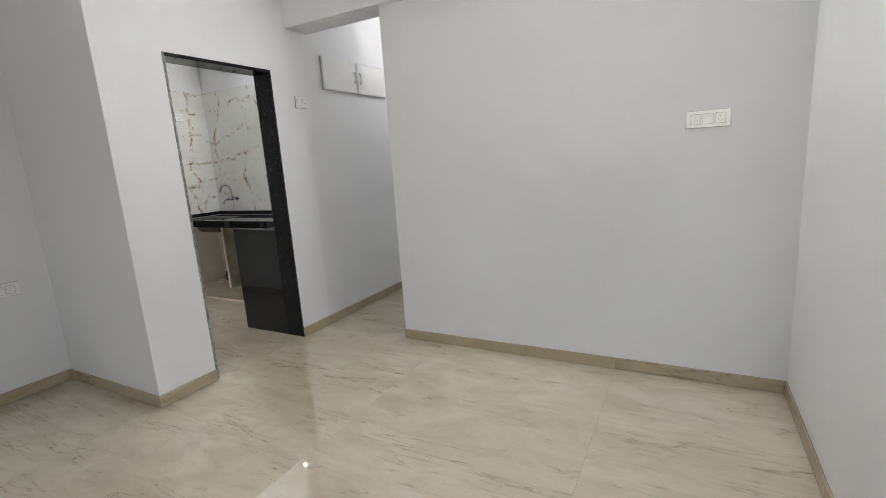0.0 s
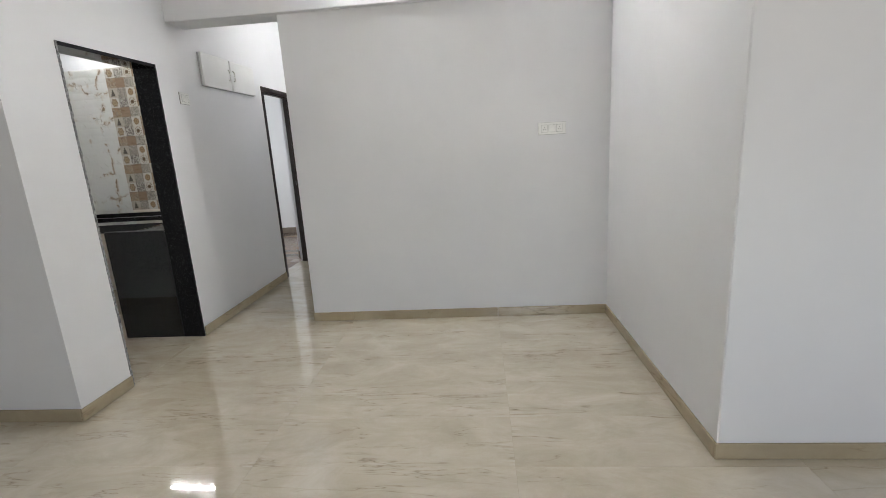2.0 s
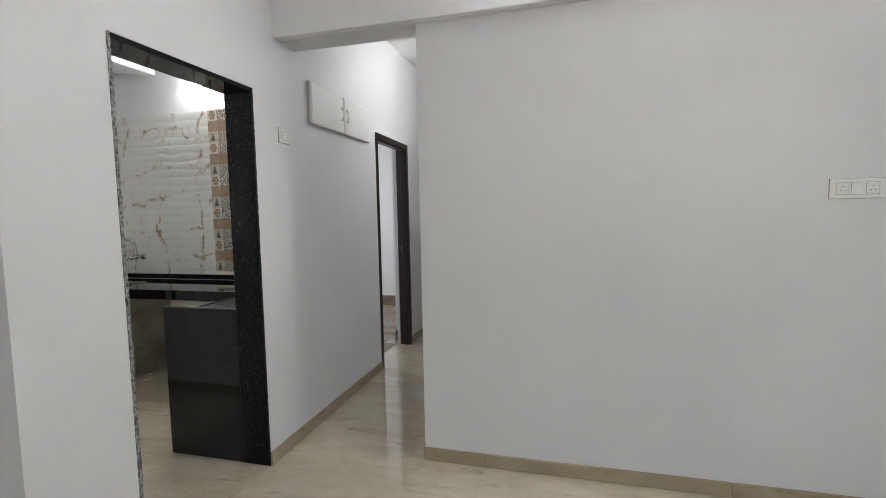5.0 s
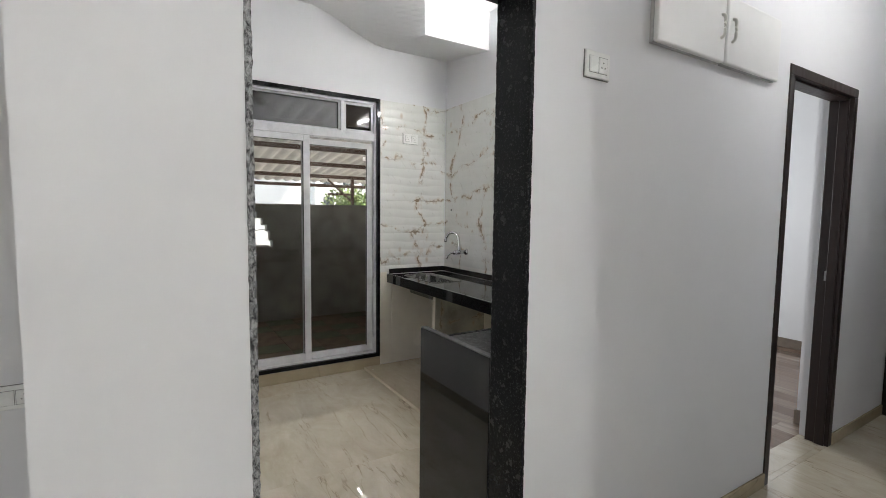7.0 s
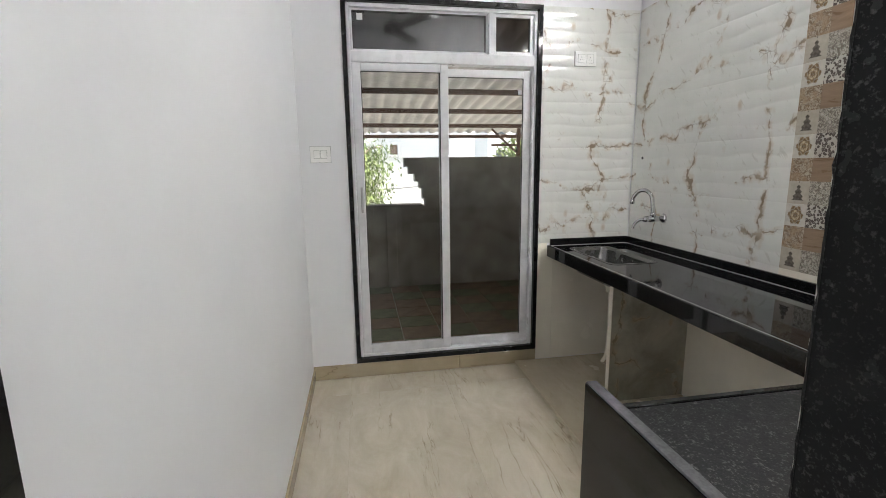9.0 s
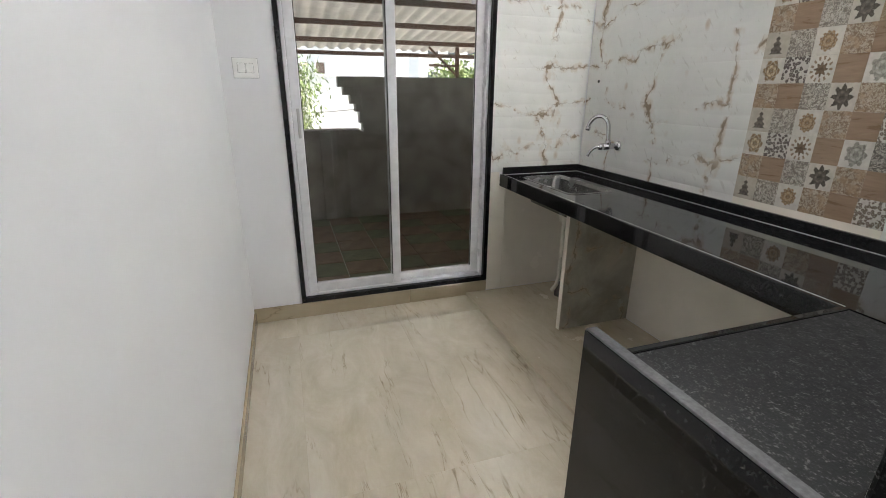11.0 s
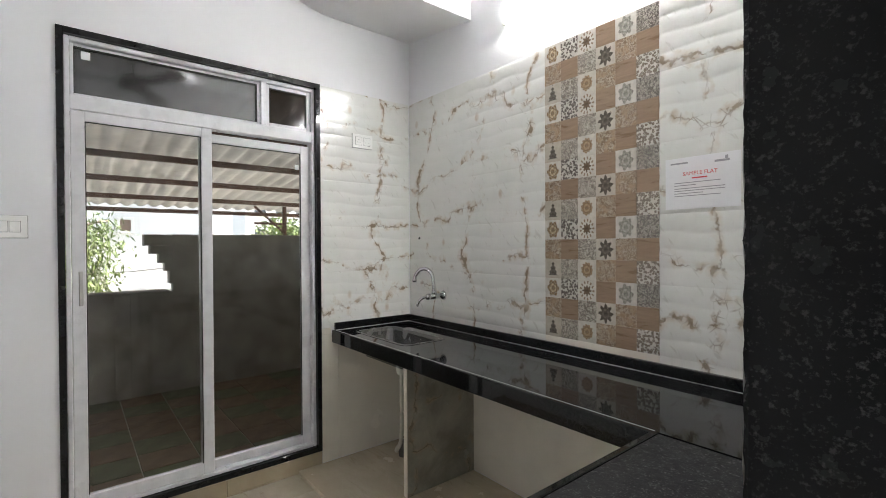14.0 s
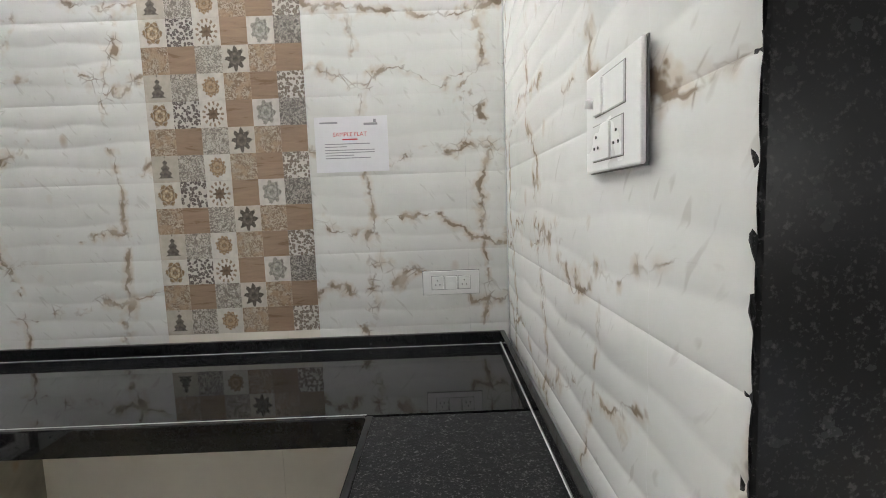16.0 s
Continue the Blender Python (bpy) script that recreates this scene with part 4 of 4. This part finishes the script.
tube("tube_light", "lit white tube light on the kitchen wall above the tiles", wall_at(-3.54, KN, 2.575, 0), 1.2, TUBE_KITCHEN)
tube("tube_light", "lit white tube light on the ceiling beam", wall_at(-0.55, 3.472, 2.64, 0), 1.2, TUBE_LIVING)
tube("tube_light", "lit white tube light on the corridor wall", wall_at(-1.57, 5.1, 2.62, -90), 1.2, TUBE_CORRIDOR)
disc = thing("ceiling_lamp", "round white ceiling lamp with a shallow diffuser", "ceiling light", (-2.92, 3.6, CH))
under(part("rim", cyl((-2.92, 3.6, CH - 0.03), (-2.92, 3.6, CH - 0.0005), 0.10, 0.11, 28), PLASTIC, None, "", True), disc)
# the lamp is off; a weak glow is added to its diffuser
under(part("diffuser", cyl((-2.92, 3.6, CH - 0.038), (-2.92, 3.6, CH - 0.031), 0.085, 0.095, 28), glow("ceiling_lamp_added_glow", COOL, CEILING_LAMP), None, "", True), disc)
fan = thing("ceiling_fan", "dark brown three-blade ceiling fan at rest", "ceiling fan", (-3.45, 3.15, CH))
under(part("canopy", cyl((-3.45, 3.15, CH - 0.07), (-3.45, 3.15, CH - 0.0005), 0.03, 0.065, 20), FANBROWN, None, "", True), fan)
under(part("rod", cyl((-3.45, 3.15, 2.70), (-3.45, 3.15, CH - 0.06), 0.011), FANBROWN, None, "", True), fan)
under(part("motor", cyl((-3.45, 3.15, 2.62), (-3.45, 3.15, 2.71), 0.10, 0.075, 24), FANBROWN, None, "", True), fan)
for k in range(3):
    b = part("blade", prism([(0.09, -0.03), (0.20, -0.055), (0.52, -0.065), (0.54, -0.03), (0.54, 0.04), (0.51, 0.06), (0.20, 0.05), (0.09, 0.03)], -0.004, 0.004), FANBROWN)
    b.matrix_basis = pose(-3.45, 3.15, 2.655, 8, 0, 150 + 120 * k)
    under(b, fan)
# added fill light in the unseen rear opening, brightens the living room
side_light = new("rear_fill", bpy.data.lights.new("rear_fill", "AREA"))
side_light.data.shape, side_light.data.size, side_light.data.size_y = "RECTANGLE", 1.9, 1.25
side_light.data.energy, side_light.data.color = FILL_REAR, (1.0, 0.985, 0.97)
side_light.matrix_world = look((0.45, BACK - 0.07, 1.55), (0.45, 0, 1.55))
# added fill light out of view, brightens the bedroom beyond the doorway
bed_light = new("bedroom_fill", bpy.data.lights.new("bedroom_fill", "AREA"))
bed_light.data.shape, bed_light.data.size, bed_light.data.size_y = "RECTANGLE", 1.5, 1.25
bed_light.data.energy, bed_light.data.color = FILL_BEDROOM, (0.95, 0.98, 1.0)
bed_light.matrix_world = look((-4.95, 6.3, 1.55), (-2.5, 6.3, 1.55))

# ---- balcony and outdoors ----
PX = -7.55   # inner face of the parapet
bal = structure("balcony_floor", box((PX, 0.75, -0.2), (KW - 0.15, 6.4, -0.062)), CEMENT, "mossy terrace tile floor of the balcony", "floor")
for i in range(8):
    for j in range(17):
        o = part("terrace_tile", box((0.003, 0.003, 0), (0.285, 0.325, 0.012), 0.002), TERRACE if (i * 7 + j * 3) % 5 < 3 else TERRACE_G, bal)
        o.location = (PX + 0.29 * i, 0.78 + 0.33 * j, -0.062)
par = structure("balcony_parapet", boxes(((PX - 0.15, 0.6, -0.2), (PX, 3.53, 0.915)), ((PX - 0.15, 3.53, -0.2), (PX, 6.4, 1.48))), CEMENT, "bare cement parapet wall, broken away on one side", "parapet")
for ya, za, zb in ((3.50, 1.0, 1.12), (3.46, 1.12, 1.2), (3.41, 1.2, 1.29), (3.34, 1.29, 1.37), (3.29, 1.37, 1.478)):
    part("broken_brick", box((PX - 0.145, ya, za), (PX - 0.003, 3.529, zb - 0.0005), 0.003), CEMENT, par)
part("pilaster", box((PX, 3.06, -0.05), (PX + 0.03, 3.18, 0.91), 0.004), CEMENT, par)
part("ledge", box((PX - 0.17, 0.6, 0.916), (PX + 0.02, 3.5, 0.936), 0.006), CEMENT, par)
structure("balcony_side_wall_south", box((PX, 0.6, -0.2), (KW - 0.30, 0.75, 2.6)), CEMENT, "bare cement side wall of the balcony", "wall")
structure("balcony_side_wall_north", box((PX, 6.4, -0.2), (KW - 0.30, 6.55, 1.48)), CEMENT, "bare cement side wall of the balcony", "wall")
OX0, OX1 = KW - 0.30, KW - 0.152
structure("outer_wall", boxes(((OX0, -2.3, -3.2), (OX1, 2.66, 3.3)), ((OX0, 4.0, -3.2), (OX1, 8.1, 3.3)), ((OX0, 2.66, 2.40), (OX1, 4.0, 3.3)), ((OX0, 2.66, -3.2), (OX1, 4.0, 0.06))), CEMENT, "grey cement outer wall of the flat", "wall")

roof = thing("tin_roof", "weathered corrugated sheet roof on rusty purlins over the balcony", "roof", (-11.9, 2.0, 2.04))
RX0, RX1, RZ0, RZ1 = -11.9, OX0 - 0.002, 2.06, 2.73
bm = bmesh.new()
n = 840
for lift in (0.0, 0.007):
    cols = []
    for k in range(n + 1):
        y = -2.0 + 14.0 * k / n
        c = lift + 0.042 * (0.5 + 0.5 * math.cos(2 * math.pi * y / 0.2)) ** 1.6
        cols.append([bm.verts.new((RX0, y, RZ0 + c)), bm.verts.new((RX1, y, RZ1 + c))])
    for a, b in zip(cols, cols[1:]):
        bm.faces.new((a[0], b[0], b[1], a[1]))
under(part("corrugated_sheet", bm, ASBESTOS, None, "", True), roof)
for x in (-11.85, -10.7, -9.54, -8.4, -7.2, -6.0):
    z = RZ0 + (RZ1 - RZ0) * (x - RX0) / (RX1 - RX0) - 0.036
    under(part("purlin", box((x - 0.025, -2.0, z - 0.07), (x + 0.025, 12.0, z), 0.003), RUST), roof)
for y in (5.75, -0.5):
    under(part("post", box((-10.74, y, -3.2), (-10.68, y + 0.06, 2.07), 0.003), RUST), roof)
    under(part("brace", cyl((-10.71, y - 0.5, 2.06), (-10.71, y + 0.02, 1.6), 0.022, n=8), RUST), roof)
    under(part("brace", box((-10.73, y - 0.5, 1.74), (-10.69, y, 1.78)), RUST), roof)

structure("ground", box((-300, -300, -3.6), (300, 300, -3.2)), GROUND, "dusty ground around the buildings", "ground")


def house(name, lo, hi, windows, label):
    """A plain block of a house with its windows on the side towards the balcony (+x)."""
    root = thing(name, label, "house", (lo[0], lo[1], lo[2]))
    under(part("walls", box(lo, hi), FACADE), root)
    under(part("roof_slab", box((lo[0] - 0.3, lo[1] - 0.3, hi[2]), (hi[0] + 0.35, hi[1] + 0.3, hi[2] + 0.18), 0.02), FACADE), root)
    for y, z, w, h, mt in windows:
        fr = under(part("window", boxes(((hi[0] - 0.02, y, z), (hi[0] + 0.05, y + 0.06, z + h)), ((hi[0] - 0.02, y + w - 0.06, z), (hi[0] + 0.05, y + w, z + h)),
                   ((hi[0] - 0.02, y + 0.06, z), (hi[0] + 0.05, y + w - 0.06, z + 0.06)), ((hi[0] - 0.02, y + 0.06, z + h - 0.06), (hi[0] + 0.05, y + w - 0.06, z + h)), bevel=0.005), FACADE), root)
        p = part("pane", box((hi[0] - 0.01, y + 0.06, z + 0.06), (hi[0] + 0.012, y + w - 0.06, z + h - 0.06)), mt, fr)
        for q in range(1, 4):
            part("bar", box((hi[0] + 0.014, y + 0.06, z + h * q / 4 - 0.01), (hi[0] + 0.03, y + w - 0.06, z + h * q / 4 + 0.01)), SHUTTER, fr)
    return root


white = house("white_house", (-26, -6, -3.2), (-16, 6.25, 3.3), ((3.62, 1.68, 0.34, 0.4, SHUTTER), (4.2, 0.0, 0.42, 0.34, DARKGLASS), (4.75, 0.0, 0.42, 0.34, DARKGLASS)), "white rendered house beyond the balcony")
house("far_apartment_block", (-70, 19, -3.2), (-60, 36, 9.0), tuple((20 + 2.6 * i, -1 + 3.0 * j, 1.5, 1.5, DARKGLASS) for i in range(5) for j in range(3)), "pale far apartment block behind trees")


def tree(name, x, y, base, height, spread, seed, droop, label):
    """Tapered trunk, limbs and a crown of many leaves."""
    r = random.Random(seed)
    root = thing(name, label, "tree", (x, y, base))
    bm = sweep([(0, 0, 0), (0.1, 0.05, height * 0.3), (-0.05, 0.1, height * 0.6), (0.05, 0, height * 0.85)], 0.09, 8)
    part("trunk", bm, BARK, root, "", True)
    bm = bmesh.new()
    tips = []
    for k in range(12):
        a, z = r.uniform(0, 6.28), height * r.uniform(0.45, 0.85)
        l = spread * r.uniform(0.6, 1.0)
        tip = (l * math.cos(a), l * math.sin(a), z + l * r.uniform(0.1, 0.6))
        tips.append(tip)
        sweep([(0, 0, z), (tip[0] * 0.5, tip[1] * 0.5, z + 0.3 * l), tip], 0.03, 6, bm)
    part("limbs", bm, BARK, root, "", True)
    bm = bmesh.new()
    for k in range(9000):
        t = r.choice(tips)
        u = r.uniform(0.25, 1.1)
        c = Vector((t[0] * u + r.gauss(0, spread * 0.17), t[1] * u + r.gauss(0, spread * 0.17), t[2] - (1 - u) * 0.3 + r.gauss(0, spread * 0.2) - droop * abs(r.gauss(0, 0.5))))
        d = Vector((r.gauss(0, 0.5), r.gauss(0, 0.5), -r.uniform(0.2, 1.2) if droop else r.gauss(0, 0.6))).normalized()
        s = d.cross(Vector((r.gauss(0, 1), r.gauss(0, 1), r.gauss(0, 1)))).normalized()
        L, w = (r.uniform(0.10, 0.19), r.uniform(0.014, 0.026)) if droop else (r.uniform(0.25, 0.45), r.uniform(0.08, 0.14))
        v = [bm.verts.new(c), bm.verts.new(c + d * L * 0.5 + s * w), bm.verts.new(c + d * L), bm.verts.new(c + d * L * 0.5 - s * w)]
        bm.faces.new(v)
    part("crown", bm, LEAF, root)
    return root


tree("drooping_tree", -13.4, 2.75, -3.2, 5.9, 1.05, 2, 1.0, "bright green tree with drooping leaves beyond the parapet")
tree("round_tree", -40.0, 18.0, -3.2, 5.6, 3.0, 5, 0.0, "green tree in front of far buildings")
under(part("service_cable", sweep([(-15.97, -5.5, 0.9), (-15.9, 3.0, 0.72), (-15.97, 6.1, 1.05)], 0.014, 6), PVC, None, "thin black service cable"), white)

# ---- small pieces: floor tiles ----
def lay(root, x0, x1, y0, y1, gx, gy, ox, oy, mat, name, stagger=0.0, gap=0.0007):
    """Floor tiles on a grid, cut to the room; whole tiles share one mesh."""
    whole = None
    j = math.floor((y0 - oy) / gy)
    while oy + j * gy < y1 - 0.003:
        shift = stagger * gx * (j % 2)
        i = math.floor((x0 - ox - shift) / gx)
        while ox + shift + i * gx < x1 - 0.003:
            ax, bx = max(x0, ox + shift + i * gx), min(x1, ox + shift + (i + 1) * gx)
            ay, by = max(y0, oy + j * gy), min(y1, oy + (j + 1) * gy)
            if bx - ax > 0.004 and by - ay > 0.004:
                full = abs(bx - ax - gx) < 1e-6 and abs(by - ay - gy) < 1e-6
                if full and whole:
                    me = whole
                else:
                    me = mesh_of(name, box((gap / 2, gap / 2, -0.0055), (bx - ax - gap / 2, by - ay - gap / 2, 0.0), 0.0003), mat)
                    if full:
                        whole = me
                ob = new(name, me)
                ob.parent, ob.location = root, (ax, ay, 0)
            i += 1
        j += 1


lay(floor, LEFT, RIGHT, BACK, PIER, 1.2, 0.6, -0.03, 3.53, FLOOR, "floor_tile")
lay(floor, W1, RIGHT, PIER, YB, 1.2, 0.6, -0.03, 3.53, FLOOR, "floor_tile")
lay(floor, W1, -1.57, YB, 9.0, 1.2, 0.6, -0.03, 3.53, FLOOR, "floor_tile")
lay(floor, KW, W1, KS, KN, 1.2, 0.6, -0.03, 3.27, FLOOR, "floor_tile")
lay(floor, W1K, W1, 4.77, 6.0, 1.2, 0.6, -0.03, 3.53, FLOOR, "floor_tile")
lay(bed_floor, KW, W1K, 4.77, 7.95, 0.9, 0.15, 0, 0, BEDPLANK, "plank_tile", 0.5)

# ---- small pieces: kitchen wall tiles ----
TU, TV, TZ = 0.575, 0.2875, 0.908
_cache = {}
def wave_tile(w, zlo, zhi, waves=True):
    """A wall tile w wide, cut between zlo and zhi of its height, with four soft waves on its face that rise and
    fall a little along the tile."""
    key = (round(w, 4), round(zlo, 4), round(zhi, 4), waves)
    if key not in _cache:
        bm = bmesh.new()
        g = 0.0002
        nx = max(2, round(14 * w / TU))
        nz = max(4, round(64 * (zhi - zlo) / TV))

        def depth(x, z):
            f, a = z / TV, 2 * math.pi * x / TU
            cuts = (0.0, 0.23 + 0.030 * math.sin(a), 0.5 + 0.034 * math.sin(a + 2.2), 0.74 + 0.028 * math.sin(2 * a + 0.8), 1.0001)
            for f0, f1 in zip(cuts, cuts[1:]):
                if f < f1:
                    u = min(1.0, max(0.0, (f - f0) / (f1 - f0)))
                    return 0.0068 + (0.0028 if waves else 0.0011) * max(0.0, math.sin(math.pi * u)) ** 0.6 * (f1 - f0) * 4
            return 0.0068

        grid = []
        for i in range(nx + 1):
            x = g + (w - 2 * g) * i / nx
            grid.append([bm.verts.new((x, -depth(x, z), z)) for z in (zlo + (zhi - zlo) * k / nz for k in range(nz + 1))])
        for a, b in zip(grid, grid[1:]):
            for k in range(nz):
                bm.faces.new((a[k], b[k], b[k + 1], a[k + 1])).smooth = True
        for x in (g, w - g):
            bm.faces.new([bm.verts.new((x, y, z)) for y, z in ((-0.0068, zlo), (0, zlo), (0, zhi), (-0.0068, zhi))])
        for z in (zlo, zhi):
            bm.faces.new([bm.verts.new((x, y, z)) for x, y in ((g, -0.0068), (w - g, -0.0068), (w - g, 0), (g, 0))])
        me = bpy.data.meshes.new("wall_tile")
        bm.to_mesh(me)
        bm.free()
        me.materials.append(WAVE)
        _cache[key] = me
    return _cache[key]


def tile_wall(root, origin, rz, edges, top, skip=(), flat=()):
    """Rows of tiles from the worktop up to top; edges: where the columns meet along the wall."""
    for u0, u1 in zip(edges, edges[1:]):
        if (u0, u1) in skip:
            continue
        z = TZ - TV
        while z < top - 0.004:
            lo, hi = max(0.0, 0.85 - z), min(TV, top - z)
            if hi - lo > 0.02:
                ob = new("wall_tile", wave_tile(u1 - u0, lo, hi, (u0, u1) not in flat))
                ob.parent = root
                d = pose(0, 0, 0, 0, 0, rz) @ Vector((u0, 0, z))
                ob.matrix_basis = Matrix.Translation(Vector(origin) + d) @ pose(0, 0, 0, 0, 0, rz)
            z += TV


north, east, west = bpy.data.objects["wall_kitchen_north"], bpy.data.objects["wall_kitchen_entry"], bpy.data.objects["wall_kitchen_west"]
TT = TZ + 5 * TV
tile_wall(north, (-3.868, KN, 0), 0, (-1.19, -1.15, -0.575, 0.0, 0.575, 1.15, 1.2975), TT, ((0.0, 0.575),), ((-1.19, -1.15), (-1.15, -0.575)))
tile_wall(east, (W1K, KN - 0.012, 0), -90, (0.0, 0.575, 1.15, 1.3405), TT)
tile_wall(west, (KW, 3.949, 0), 90, (0.0, 0.10, 0.659), TT)
DECOR = {
    "tree": decor("decor_tree", (0.528, 0.475, 0.396), (0.17, 0.15, 0.125), 5, 0.3, 0.02, pine=True),
    "pebg": decor("decor_grey_scroll", (0.563, 0.519, 0.449), (0.21, 0.185, 0.155), pebble=95.0),
    "gold": decor("decor_gold_rosette", (0.651, 0.616, 0.546), (0.34, 0.225, 0.125), 11, 0.31, 0.025, core=(0.44, 0.32, 0.20), tall=1.12, lace=0.25),
    "pebb": decor("decor_beige_scroll", (0.528, 0.449, 0.352), (0.23, 0.165, 0.11), pebble=95.0, ink2=(0.38, 0.27, 0.175)),
    "brown": wood("decor_brown_wood", (0.31, 0.212, 0.135), (0.215, 0.143, 0.09), 0.3, (0.3, 1, 2.0), 25.0, 6.0),
    "leop": decor("decor_white_leopard", (0.651, 0.616, 0.554), (0.19, 0.155, 0.125), pebble=92.0, spots=0.47),
    "medal": decor("decor_gold_medallion", (0.651, 0.616, 0.546), (0.31, 0.215, 0.125), 6, 0.34, 0.04, core=(0.62, 0.50, 0.33), tall=1.18, lace=0.3),
    "leod": decor("decor_dark_leopard", (0.598, 0.563, 0.502), (0.12, 0.10, 0.09), pebble=84.0, spots=0.46),
    "star": decor("decor_brown_star", (0.651, 0.616, 0.546), (0.19, 0.135, 0.09), 8, 0.20, 0.05, dots=0.35, tall=1.15),
    "greyo": decor("decor_grey_ornament", (0.651, 0.616, 0.563), (0.33, 0.315, 0.275), 7, 0.33, 0.05, core=(0.46, 0.44, 0.39), tall=1.25, lace=0.2),
    "pebd": decor("decor_dark_scroll", (0.458, 0.422, 0.37), (0.14, 0.125, 0.11), pebble=105.0),
    "flower": decor("decor_dark_flower", (0.581, 0.528, 0.449), (0.125, 0.107, 0.088), 8, 0.32, 0.075, core=(0.19, 0.165, 0.135), tall=1.2),
}
ROWS_BCA = (("tree", "pebg", "gold", "pebb", "brown", "leop"), ("pebb", "brown", "pebg", "flower", "pebb", "brown"), ("medal", "leod", "star", "brown", "greyo", "pebd"))
SQUARE = {}
for k in DECOR:
    SQUARE[k] = mesh_of("decor_square", box((0.0002, -0.0112, 0.0002), (SQ - 0.0002, -0.0002, SQ - 0.0002), 0.0004), DECOR[k])
for r in range(15):
    for c, k in enumerate(ROWS_BCA[r % 3]):
        ob = new("decor_square", SQUARE[k])
        ob.parent, ob.location = north, (-3.868 + c * SQ, KN, TZ + r * SQ)
part("decor_sill", box((-3.868, KN - 0.0105, 0.85), (-3.293, KN - 0.0005, TZ - 0.0005)), CREAM_TILE, north)
# plain cream slabs below the worktop
for a, b in ((-5.059, -4.43), (-4.43, -3.47), (-3.47, -2.575)):
    part("low_tile", box((a + 0.0004, KN - 0.0095, 0.021), (b - 0.0004, KN - 0.0005, 0.812), 0.0006), CREAM_TILE, north)
for a, b in ((3.949, 4.06), (4.06, 4.61)):
    part("low_tile", box((KW + 0.0005, a + 0.0008, 0.021), (KW + 0.0095, b - 0.0008, 0.812), 0.0006), CREAM_TILE, west)
part("low_tile", box((KW + 0.0005, 3.9498, 0.8125), (KW + 0.0095, 4.012, 0.849), 0.0006), CREAM_TILE, west)
